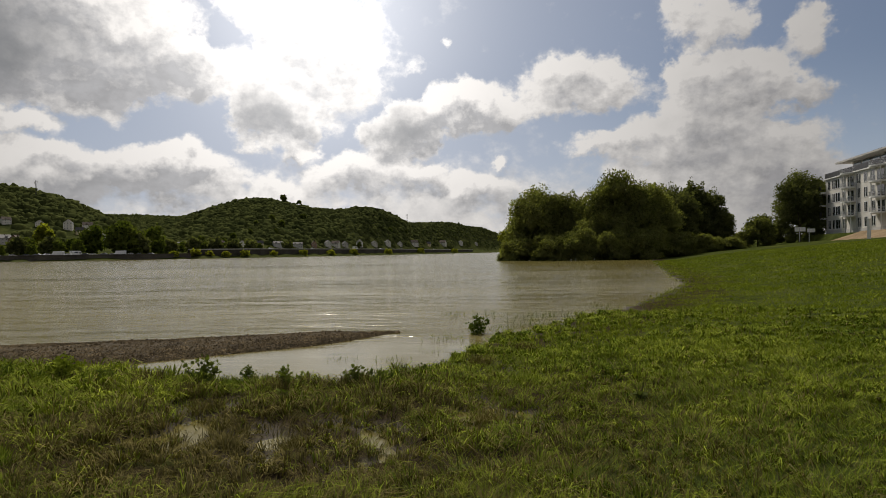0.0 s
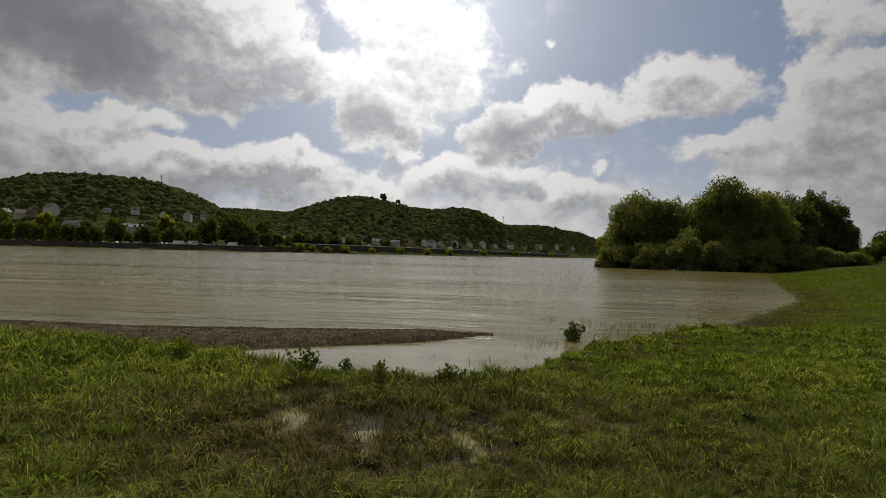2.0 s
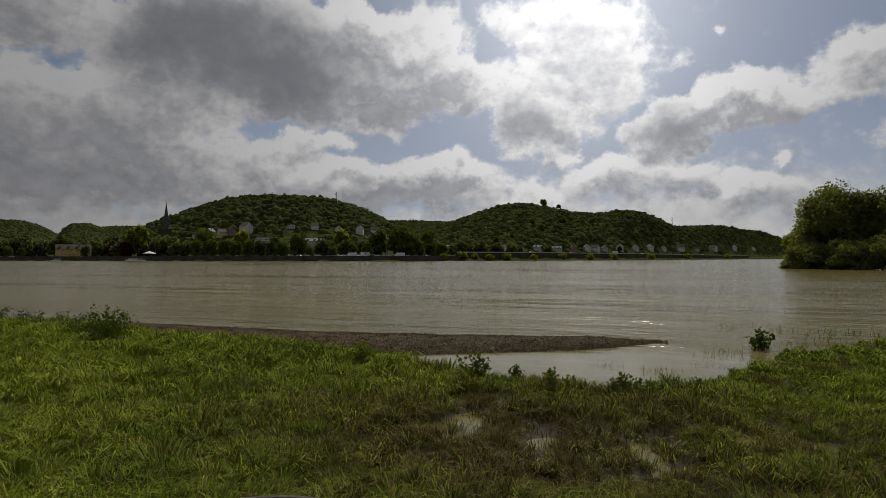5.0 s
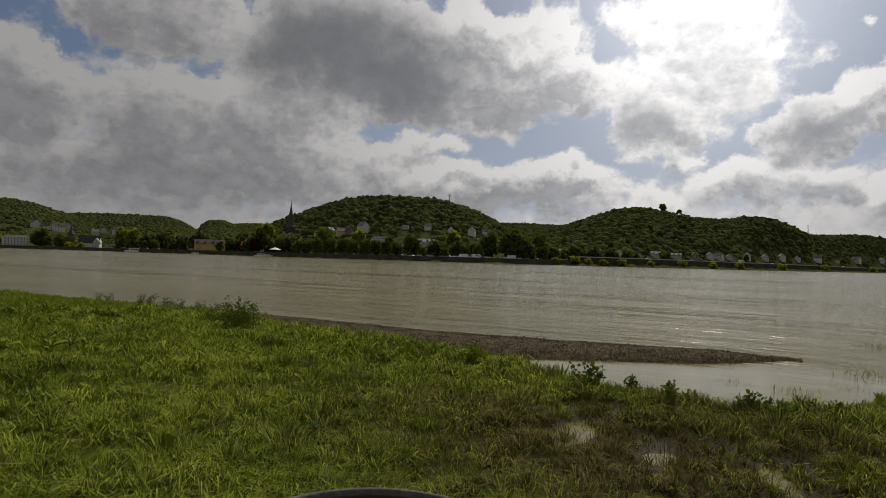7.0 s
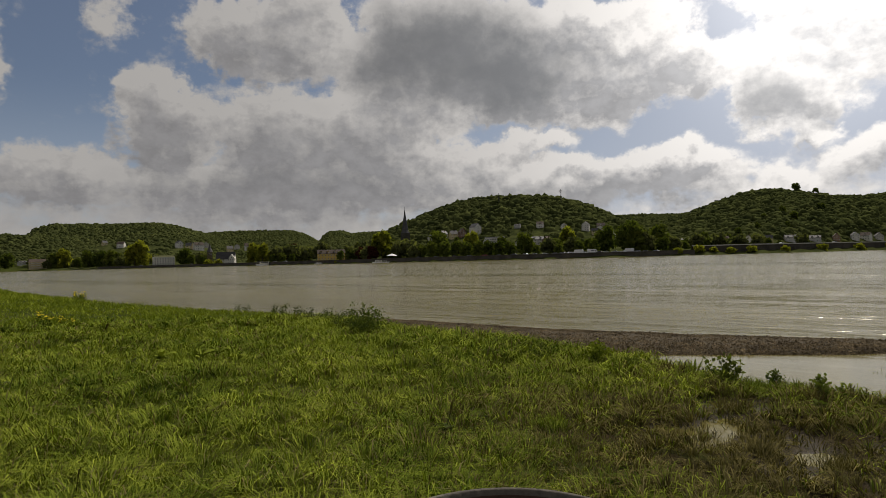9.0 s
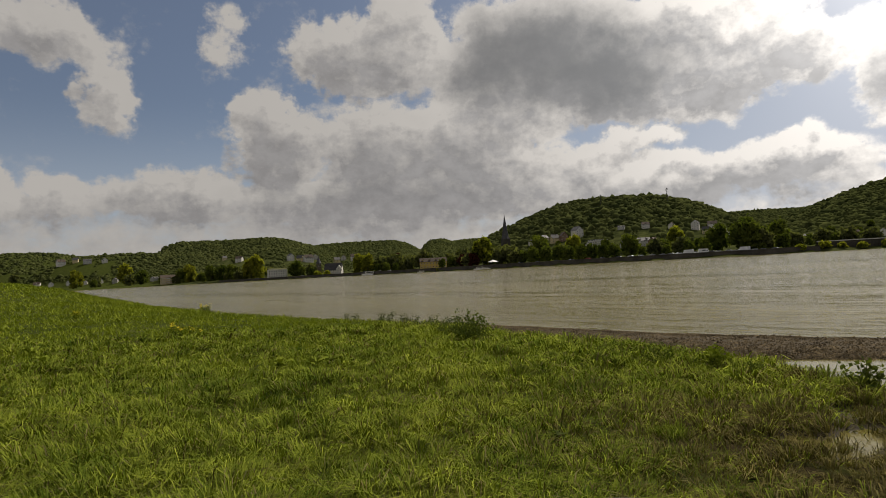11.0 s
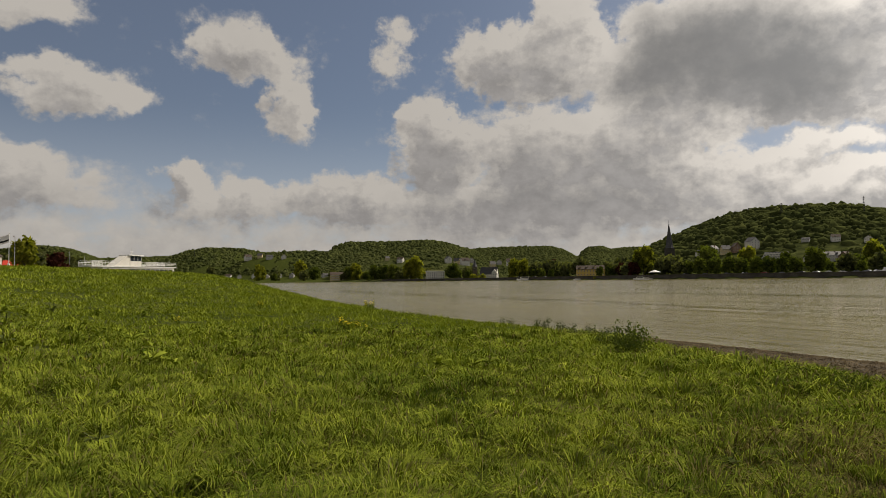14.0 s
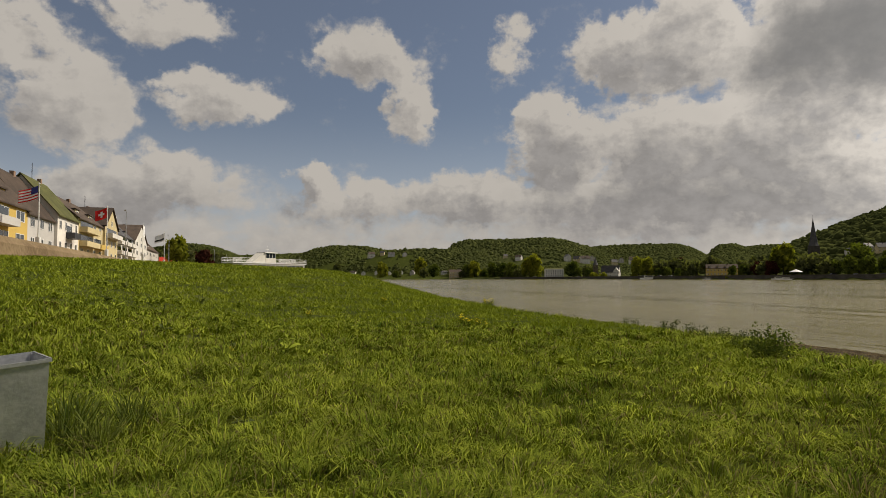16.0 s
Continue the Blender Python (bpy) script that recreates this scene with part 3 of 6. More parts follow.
    tagged(new("far_meadow_grass", tri_mesh("far_meadow_grass", v, t, [GRASS_FAR])), "green grass over the rising meadow", "grass", kind="stuff")


make_grass()


# ---------------------------------------------------------------- trees
def ico(level=1):
    bm = bmesh.new()
    bmesh.ops.create_icosphere(bm, subdivisions=level, radius=1.0)
    v = np.array([q.co for q in bm.verts])
    f = np.array([[q.index for q in t.verts] for t in bm.faces])
    bm.free()
    return v, f


ICO1, ICO2 = ico(1), ico(2)


def crown_mesh(name, rng, lobes, leaf, count, mats, droop=0.0):
    """Leaf clumps strewn over lumpy lobes, with a dark uneven core behind them. lobes: x, y, z, radius, height of each."""
    vs, ts, base = [], [], 0
    for x, y, z, rad, tall in lobes:
        v, f = ICO2
        lump = 1 + 0.20 * rng.normal(0, 1, len(v))
        q = v * np.array([rad, rad, tall]) * 0.58 * lump[:, None] + (x, y, z)
        vs.append(q), ts.append(f + base)
        base += len(v)
    area = np.array([l[3] * l[4] for l in lobes])
    for (x, y, z, rad, tall), k in zip(lobes, np.maximum(8, count * area / area.sum()).astype(int)):
        d = rng.normal(0, 1, (k, 3))
        d /= np.linalg.norm(d, axis=1)[:, None]
        d[:, 2] = np.where(d[:, 2] < -0.5, -d[:, 2], d[:, 2])
        s = rng.uniform(0.62, 1.10, k) * (1 + 0.13 * np.sin(5 * d[:, 0] + 7 * d[:, 1] + x) + 0.10 * np.sin(9 * d[:, 2] + 11 * d[:, 1]))
        c = d * np.array([rad, rad, tall]) * s[:, None] + (x, y, z)
        u = rng.normal(0, 1, (k, 3)) + np.array([0, 0, -droop])
        u /= np.linalg.norm(u, axis=1)[:, None]
        w = np.cross(u, d + 0.6 * rng.normal(0, 1, (k, 3)))
        w /= np.linalg.norm(w, axis=1)[:, None] + 1e-9
        size = leaf * rng.uniform(0.55, 1.35, k)[:, None]
        u, w = u * size, w * size * 0.62
        quad = np.stack([c - u, c - w * 0.9 - u * 0.1, c + w - u * 0.05, c + u * 1.05], 1).reshape(-1, 3)
        o = base + (np.arange(k) * 4)[:, None]
        vs.append(quad), ts.append(np.concatenate([o + [0, 2, 1], o + [1, 2, 3]]))
        base += 4 * k
    return tri_mesh(name, np.concatenate(vs), np.concatenate(ts), mats, smooth=False)


def tube(bm, a, b, ra, rb, sides=7):
    a, b = Vector(a), Vector(b)
    m = (b - a).to_track_quat("Z", "Y").to_matrix()
    rings = []
    for p, r in ((a, ra), (b, rb)):
        rings.append([bm.verts.new(p + m @ Vector((math.cos(2 * math.pi * i / sides) * r, math.sin(2 * math.pi * i / sides) * r, 0))) for i in range(sides)])
    for i in range(sides):
        j = (i + 1) % sides
        bm.faces.new((rings[0][i], rings[0][j], rings[1][j], rings[1][i]))
    bm.faces.new(rings[1])
    bm.faces.new(rings[0][::-1])


def part(name, bm, mat, parent, label="", smooth=False):
    """Links a bmesh as one mesh object under a thing or a part, and frees it."""
    me = bpy.data.meshes.new(name)
    bm.normal_update()
    bm.to_mesh(me)
    bm.free()
    for m in (mat if isinstance(mat, (list, tuple)) else [mat]):
        me.materials.append(m)
    if smooth:
        me.polygons.foreach_set("use_smooth", np.ones(len(me.polygons), dtype=bool))
    ob = new(name, me)
    ob.parent = parent
    return tagged(ob, label)


def part_mesh(name, me, parent, label=""):
    ob = new(name, me)
    ob.parent = parent
    return tagged(ob, label)


def trunk_bm(rng, tall, rad, limbs, reach):
    bm = bmesh.new()
    tube(bm, (0, 0, -0.6), (rad * 0.3, 0, tall * 0.35), rad, rad * 0.75, 9)
    tube(bm, (rad * 0.3, 0, tall * 0.35), (0, rad * 0.4, tall * 0.8), rad * 0.75, rad * 0.25, 7)
    for i in range(limbs):
        a, h = 2 * math.pi * (i + rng.uniform(0, 0.6)) / limbs, tall * rng.uniform(0.22, 0.5)
        e = (math.cos(a) * reach, math.sin(a) * reach, h + tall * rng.uniform(0.2, 0.4))
        tube(bm, (rad * 0.2, 0, h), e, rad * 0.42, rad * 0.10, 6)
    return bm


def make_tree(name, seed, tall, rad, leaf, count, mat, lobes=9, low=0.1, droop=0.0, slim=1.0, label="", category="tree"):
    """One tree at the origin: tapered trunk with limbs and a crown of leaf clumps. tall: its height; rad: the crown's radius."""
    rng = np.random.default_rng(seed)
    thing = new(name)
    part(name="trunk", bm=trunk_bm(rng, tall * 0.8, max(0.06, tall * 0.022), 6, rad * 0.55), mat=BARK, parent=thing)
    ls = [(0, 0, tall * (0.5 + low / 2), rad * 0.72, tall * (0.48 - low / 2))]
    for i in range(lobes):
        a = 2 * math.pi * (i * 0.382 + rng.uniform(0, 0.2))
        h = low + (0.86 - low) * ((i + 0.5) / lobes)
        k = rng.uniform(0.34, 0.5)
        d = rad * math.sqrt(max(0.05, 1 - abs(2 * (h - 0.42)) ** 2.2)) * 0.68
        ls.append((math.cos(a) * d, math.sin(a) * d, tall * h, rad * k * slim, min(rad * k * 1.05, tall * 0.24)))
    part_mesh("crown", crown_mesh("crown", rng, ls, leaf, count, [mat], droop), thing)
    return tagged(thing, label, category)


def at(az, r, dz=0.0, turn=0.0, s=1.0, sz=None, z=None):
    a = radians(az)
    x, y = -math.sin(a) * r, math.cos(a) * r
    return Matrix.LocRotScale((x, y, (height(x, y) if z is None else z) + dz), Euler((0, 0, radians(turn))), (s, s, sz or s))


def grove(proto, spots, group, label=None):
    """Copies of a tree: rows of azimuth, distance, scale, stretch of the height. The first row takes the tree itself."""
    for i, (az, r, s, k) in enumerate(spots):
        m = at(az, r, -0.15, az * 97 + r * 13, s, s * k)
        ob = proto
        if i:
            ob = copy_thing(proto, m)
        else:
            proto.matrix_basis = m
        tagged(ob, label or "", group=group)


def make_right_bank_trees():
    g = "flooded willows on the bank"
    a = make_tree("willow_tree", 11, 13.5, 5.6, 0.21, 21000, WILLOW, 12, 0.05, 0.4, label="broad dark green willow standing in flood water")
    b = make_tree("willow_tree", 12, 14.5, 6.0, 0.21, 22000, WILLOW, 13, 0.04, 0.4, label="tall rounded willow with dense grey-green crown")
    c = make_tree("willow_tree", 13, 12.0, 4.6, 0.21, 16000, WILLOW_GOLD, 10, 0.05, 0.4, label="yellow-green young willow at the water's edge")
    p = make_tree("poplar_tree", 14, 14.0, 3.6, 0.22, 13000, POPLAR, 11, 0.06, 0.0, label="dark upright poplar behind the willows")
    u = make_tree("willow_bush", 15, 6.0, 4.2, 0.19, 10000, WILLOW, 9, 0.0, 0.3, label="low willow bush dipping into the river", category="bush")
    grove(a, [(-8.4, 118, 1.0, 1.0), (-11.6, 121, 0.95, 0.98), (-18.2, 122, 1.0, 1.0)], g)
    grove(b, [(-15.6, 118, 1.0, 1.06), (-13.6, 116, 0.72, 0.85)], g)
    grove(c, [(-6.6, 122, 0.72, 0.85), (-9.6, 126, 1.0, 1.05)], g)
    grove(p, [(-20.2, 138, 1.0, 1.0), (-21.6, 141, 1.05, 1.0), (-18.9, 139, 1.0, 1.0), (-22.9, 143, 0.95, 0.93), (-23.9, 146, 0.8, 0.72), (-17.2, 136, 1.0, 0.95), (-19.5, 131, 0.95, 1.0), (-21.0, 134, 0.9, 0.98)], "row of poplars")
    grove(u, [(-7.0, 112, 0.8, 0.9), (-9.6, 109, 1.05, 1.0), (-12.2, 110, 1.1, 1.15), (-15.0, 110, 1.0, 1.2), (-17.8, 113, 1.1, 1.1), (-20.4, 120, 1.0, 1.0),
              (-22.4, 126, 0.9, 0.9), (-24.4, 128, 0.75, 0.75), (-5.8, 116, 0.55, 0.9)], "willow bushes at the water")
    v = make_tree("hedge_tree", 16, 7.5, 3.6, 0.24, 5500, WILLOW, 9, 0.02, 0.2, label="rounded green tree behind the meadow")
    grove(v, [(-26.4, 140, 0.95, 0.85), (-25.4, 150, 0.8, 0.7), (-27.4, 152, 0.8, 0.8)], "trees behind the meadow")
    big = make_tree("maple_tree", 17, 14.5, 5.2, 0.21, 18000, POPLAR, 13, 0.06, 0.1, label="large dark broad-leaved tree beside the apartment building")
    grove(big, [(-29.4, 152, 1.0, 1.0), (-30.8, 160, 0.95, 0.9)], "trees beside the building")


make_right_bank_trees()

# ---------------------------------------------------------------- building kit
def box(bm, x0, y0, z0, x1, y1, z1, bevel=0.0):
    v = [bm.verts.new(c) for c in ((x0, y0, z0), (x1, y0, z0), (x1, y1, z0), (x0, y1, z0), (x0, y0, z1), (x1, y0, z1), (x1, y1, z1), (x0, y1, z1))]
    fs = [bm.faces.new([v[i] for i in q]) for q in ((3, 2, 1, 0), (4, 5, 6, 7), (0, 1, 5, 4), (1, 2, 6, 5), (2, 3, 7, 6), (3, 0, 4, 7))]
    if bevel:
        bmesh.ops.bevel(bm, geom=list({e for f in fs for e in f.edges}), offset=bevel, segments=2, affect="EDGES")


def boxes(*rows, bevel=0.0):
    bm = bmesh.new()
    for r in rows:
        box(bm, *r, bevel=bevel)
    return bm


def prism(bm, profile, axis_from, axis_to, axis="x"):
    """Sweeps a closed profile of (u, z) along x or y."""
    def at_(u, z, a):
        return (a, u, z) if axis == "x" else (u, a, z)
    lo, hi = [bm.verts.new(at_(u, z, axis_from)) for u, z in profile], [bm.verts.new(at_(u, z, axis_to)) for u, z in profile]
    n = len(profile)
    bm.faces.new(lo)
    bm.faces.new(hi[::-1])
    for i in range(n):
        j = (i + 1) % n
        bm.faces.new((lo[j], lo[i], hi[i], hi[j]))
    bmesh.ops.recalc_face_normals(bm, faces=bm.faces)


def lathe(bm, rings, sides=16, cx=0.0, cy=0.0, cap=True):
    """Rings of (radius, z) turned round an upright axis."""
    loops = [[bm.verts.new((cx + r * math.cos(2 * math.pi * i / sides), cy + r * math.sin(2 * math.pi * i / sides), z)) for i in range(sides)] for r, z in rings]
    for a, b in zip(loops, loops[1:]):
        for i in range(sides):
            j = (i + 1) % sides
            bm.faces.new((a[i], a[j], b[j], b[i]))
    if cap:
        bm.faces.new(loops[0][::-1])
        bm.faces.new(loops[-1])


def plaster(name, c, dirt=0.75, tone=0.0):
    return mottled(name, tuple(v * dirt for v in c), c, 0.35, 6.0, 0.9, 0.15, bump=0.1, random_tone=tone)


def glass(name, c=(0.03, 0.04, 0.05)):
    m, w, b = material(name, 0.08, 0.6)
    n = w.noise(place(w, True), 0.5, 2)
    w.put(b.inputs["Base Color"], w.mix(n, tuple(v * 0.5 for v in c), c))
    return m


WHITE_WALL = plaster("white_plaster", (0.62, 0.60, 0.55), 0.80)
PALE_WALL = plaster("pale_plaster", (0.58, 0.55, 0.50), 0.75, 0.25)
CREAM_WALL = plaster("cream_plaster", (0.54, 0.45, 0.26), 0.82)
YELLOW_WALL = plaster("yellow_plaster", (0.54, 0.38, 0.11), 0.85)
GREY_WALL = plaster("grey_plaster", (0.46, 0.45, 0.43), 0.8, 0.1)
BROWN_WALL = plaster("brick_brown", (0.26, 0.17, 0.12), 0.7, 0.2)
RED_PAINT = plaster("red_paint", (0.48, 0.05, 0.03), 0.8)
SLATE = mottled("slate_roof", (0.030, 0.030, 0.034), (0.075, 0.072, 0.072), 0.5, 5.0, 0.7, 0.3, bump=0.3, random_tone=0.3)
BROWN_ROOF = mottled("brown_tile_roof", (0.036, 0.027, 0.022), (0.080, 0.058, 0.044), 0.5, 6.0, 0.85, 0.2, bump=0.4, random_tone=0.25)
MOSS_ROOF = mottled("mossy_tile_roof", (0.05, 0.052, 0.022), (0.105, 0.108, 0.038), 0.4, 5.0, 0.9, 0.15, bump=0.4)
PANE = glass("window_glass")
PANE_BLUE = glass("blue_glass", (0.08, 0.13, 0.18))
FRAME_WHITE = mottled("white_frame", (0.55, 0.55, 0.53), (0.75, 0.75, 0.73), 1.0, 12.0, 0.5, 0.3, bump=0.0)
DARK_METAL = mottled("dark_metal", (0.03, 0.03, 0.035), (0.07, 0.07, 0.075), 1.0, 20.0, 0.5, 0.4, 0.4, bump=0.05)
STEEL = mottled("galvanised_steel", (0.34, 0.35, 0.36), (0.52, 0.53, 0.54), 6.0, 30.0, 0.42, 0.5, 0.75, bump=0.12)
STONE = mottled("quarry_stone", (0.06, 0.05, 0.035), (0.15, 0.125, 0.08), 0.4, 3.5, 0.95, 0.1, bump=0.6)
DARK_STONE = mottled("dark_quay_stone", (0.035, 0.032, 0.028), (0.085, 0.078, 0.065), 0.15, 2.0, 0.95, 0.1, bump=0.5)
SLAB = mottled("concrete", (0.36, 0.35, 0.33), (0.50, 0.49, 0.46), 0.7, 9.0, 0.9, 0.15, bump=0.15)
ASPHALT = mottled("asphalt", (0.04, 0.04, 0.042), (0.065, 0.064, 0.062), 0.3, 12.0, 0.9, 0.2, bump=0.1)
EARTH = mottled("brown_earth", (0.12, 0.085, 0.05), (0.24, 0.18, 0.11), 0.3, 3.0, 0.98, 0.05, bump=0.6)

WINDOW_MESHES = {}


def window(parent, x, y, z, w, h, bars=1, turn=0.0):
    """A framed window proud of the wall: frame with glazing bars and a pane set back in it. Faces -y before turning."""
    key = (round(w, 2), round(h, 2), bars)
    if key not in WINDOW_MESHES:
        t = min(0.09, w * 0.1)
        rows = [(-w / 2, -0.05, 0, -w / 2 + t, 0.04, h), (w / 2 - t, -0.05, 0, w / 2, 0.04, h), (-w / 2 + t, -0.05, 0, w / 2 - t, 0.04, t), (-w / 2 + t, -0.05, h - t, w / 2 - t, 0.04, h)]
        for i in range(bars):
            c = -w / 2 + (i + 1) * w / (bars + 1)
            rows.append((c - t / 2, -0.045, t, c + t / 2, 0.03, h - t))
        frame_bm = boxes(*rows)
        fm, pm = bpy.data.meshes.new("window"), bpy.data.meshes.new("pane")
        frame_bm.to_mesh(fm)
        frame_bm.free()
        pane_bm = boxes((-w / 2 + t, -0.02, t, w / 2 - t, 0.01, h - t))
        pane_bm.to_mesh(pm)
        pane_bm.free()
        fm.materials.append(FRAME_WHITE)
        pm.materials.append(PANE)
        WINDOW_MESHES[key] = fm, pm
    fm, pm = WINDOW_MESHES[key]
    ob = new("window", fm)
    ob.parent = parent
    ob.matrix_basis = pose(x, y, z, 0, 0, turn)
    pane = new("pane", pm)
    pane.parent = ob
    return ob


def gable_roof(w, d, eave, top, over=0.4, along="x", thick=0.22):
    """Two pitched slabs that meet at the ridge."""
    bm = bmesh.new()
    half = (d if along == "x" else w) / 2
    run = (w if along == "x" else d) / 2 + over
    drop = over * (top - eave) / half
    up = [(-half - over, eave - drop), (0, top), (half + over, eave - drop), (half + over, eave - drop + thick), (0, top + thick * 1.25), (-half - over, eave - drop + thick)]
    prism(bm, up, -run, run, along)
    return bm


def gable_walls(w, d, eave, top, along="x"):
    bm = bmesh.new()
    half = (d if along == "x" else w) / 2
    end = (w if along == "x" else d) / 2
    prism(bm, [(-half, -1.5), (half, -1.5), (half, eave), (0, top - 0.05), (-half, eave)], -end, end, along)
    return bm


def make_house(name, w, d, eave, top, wall, roof, floors=2, bays=4, along="x", chimney=True, dormers=0, label="", category="house", win=(0.95, 1.35)):
    """A gabled house whose front faces -y: wall, roof, chimney, door and each window."""
    thing = new(name)
    part("wall", gable_walls(w, d, eave, top, along), wall, thing)
    part("roof", gable_roof(w, d, eave, top, 0.35, along), roof, thing)
    if chimney:
        part("chimney", boxes((w * 0.18, -0.3, top - 1.2, w * 0.18 + 0.6, 0.3, top + 0.8)), BROWN_WALL, thing)
    fh = eave / floors
    for f in range(floors):
        for b in range(bays):
            window(thing, -w / 2 + w * (b + 0.5) / bays, -d / 2, f * fh + fh * 0.32, win[0], min(win[1], fh * 0.6))
    if along == "y":
        window(thing, 0, -d / 2, eave + 0.3, 0.9, 1.2)
    for i in range(2):
        window(thing, w / 2, (-0.25 + 0.5 * i) * d, fh * 0.35, 0.95, min(win[1], fh * 0.6), turn=90)
        window(thing, -w / 2, (-0.25 + 0.5 * i) * d, fh * 0.35, 0.95, min(win[1], fh * 0.6), turn=-90)
    for i in range(dormers):
        cx = -w / 2 + w * (i + 0.5) / dormers
        dm = part("dormer", boxes((cx - 0.8, -d * 0.36, eave + 0.5, cx + 0.8, 0, eave + 2.0)), wall, thing)
        window(dm, cx, -d * 0.36, eave + 0.75, 1.1, 1.0)
        part("dormer_roof", boxes((cx - 1.0, -d * 0.36 - 0.25, eave + 2.0, cx + 1.0, 0.2, eave + 2.2)), roof, dm)
    return tagged(thing, label, category)


def spot(az, el, start=6.0):
    """The place on the far bank in that direction where the land rises to that angle, and its distance."""
    a = radians(az)
    r = np.arange(150.0, 3400.0, 2.0)
    x, y = -math.sin(a) * r, math.cos(a) * r
    f, z = beyond(x, y), terrain(x, y)
    ok = (f > start) & (np.degrees(np.arctan2(z - 1.65, r)) >= el)
    i = int(np.argmax(ok)) if ok.any() else int(np.argmax(f > start))
    return x[i], y[i], z[i], r[i]


def facing(x, y, z, turn=0.0, s=1.0):
    """A pose at a place whose -y side looks at the meadow."""
    return Matrix.LocRotScale((x, y, z), Euler((0, 0, math.atan2(-x, y) + radians(turn))), (s, s, s))


def quay_point(az, back=0.0):
    x, y, z, r = spot(az, -9, 0.5 + back)
    return x, y, z, r


# ---------------------------------------------------------------- far bank: quay, road and cars
def sweep(line, profile, name, mat):
    """Sweeps a profile of (across, up) along a plan line; across points to the line's left."""
    vs, n = [], len(profile)
    for i, (x, y) in enumerate(line):
        ax, ay = line[max(i - 1, 0)]
        bx, by = line[min(i + 1, len(line) - 1)]
        k = math.hypot(bx - ax, by - ay)
        nx, ny = -(by - ay) / k, (bx - ax) / k
        vs += [(x + nx * u, y + ny * u, z) for u, z in profile]
    fs = []
    for i in range(len(line) - 1):
        for j in range(n):
            k = (j + 1) % n
            fs.append((i * n + j, i * n + k, (i + 1) * n + k, (i + 1) * n + j))
    me = bpy.data.meshes.new(name)
    me.from_pydata(vs, [], fs)
    me.materials.append(mat)
    bm = bmesh.new()
    bm.from_mesh(me)
    bmesh.ops.recalc_face_normals(bm, faces=bm.faces)
    bm.to_mesh(me)
    bm.free()
    return new(name, me)


def far_line(x0, x1, back, steps=160):
    """A plan line that follows the far shore, set back by some metres."""
    xs = np.linspace(x0, x1, steps)
    ys = np.interp(xs, FAR_X, FAR_Y)
    out = []
    for i in range(steps):
        j, k = max(i - 3, 0), min(i + 3, steps - 1)
        dx, dy = xs[k] - xs[j], ys[k] - ys[j]
        q = math.hypot(dx, dy)
        out.append((xs[i] - dy / q * back, ys[i] + dx / q * back))
    return out


def make_quay():
    q = sweep(far_line(-900, -150, -0.3), [(0, -1.5), (0.8, 2.2), (0.8, 3.3), (1.5, 3.3), (1.5, -1.5)], "quay_wall", DARK_STONE)
    tagged(q, "dark stone quay wall along the far bank", "wall", kind="structure")
    q = sweep(far_line(-150, 60, 6.0), [(0, -1.0), (0.3, 5.4), (0.9, 5.4), (0.9, -1.0)], "road_wall", DARK_STONE)
    tagged(q, "dark retaining wall below the far road", "wall", kind="structure")
    q = sweep(far_line(-150, 60, 6.0), [(-0.1, 5.4), (-0.1, 5.95), (0.5, 5.95), (0.5, 5.4)], "road_parapet", SLAB)
    tagged(q, "pale concrete parapet along the far road", "parapet", kind="structure")


make_quay()

CAR_PAINT = [mottled("car_paint", tuple(v * 0.9 for v in c), c, 2.0, 9.0, 0.3, 0.6, bump=0.0) for c in ((0.75, 0.75, 0.75), (0.30, 0.31, 0.33), (0.05, 0.05, 0.06), (0.30, 0.05, 0.05), (0.07, 0.12, 0.25))]
TYRE = mottled("tyre_rubber", (0.015, 0.015, 0.015), (0.03, 0.03, 0.03), 3.0, 20.0, 0.9, 0.1, bump=0.0)


def make_car(paint, van=False, label=""):
    thing = new("camper_van" if van else "car")
    bm = bmesh.new()
    if van:
        prism(bm, [(-2.9, 0.45), (2.9, 0.45), (2.95, 1.3), (2.3, 2.0), (2.2, 2.75), (-2.8, 2.8), (-2.95, 2.6)], -1.05, 1.05, "y")
    else:
        prism(bm, [(-2.15, 0.35), (2.15, 0.35), (2.2, 0.85), (1.2, 0.98), (-2.0, 1.02), (-2.2, 0.8)], -0.87, 0.87, "y")
        prism(bm, [(-1.75, 1.0), (1.15, 0.97), (0.45, 1.45), (-1.2, 1.48)], -0.76, 0.76, "y")
    body = part("body", bm, paint, thing)
    z = 1.0 if not van else 1.5
    if van:
        part("side_window", boxes((-1.6, -1.08, 1.55, 0.6, -1.04, 2.15), (1.25, -1.08, 1.3, 2.1, -1.04, 1.95)), PANE, body)
    else:
        bm = bmesh.new()
        prism(bm, [(-1.5, 1.06), (0.85, 1.06), (0.38, 1.4), (-1.15, 1.42)], -0.79, 0.79, "y")
        part("side_window", bm, PANE, body)
    for sx in (-1.35, 1.35):
        for sy in (-0.8, 0.8):
            bm = bmesh.new()
            tube(bm, (sx, sy - 0.1, 0.33), (sx, sy + 0.1, 0.33), 0.33, 0.33, 12)
            part("wheel", bm, TYRE, thing)
    return tagged(thing, label, "camper" if van else "car")


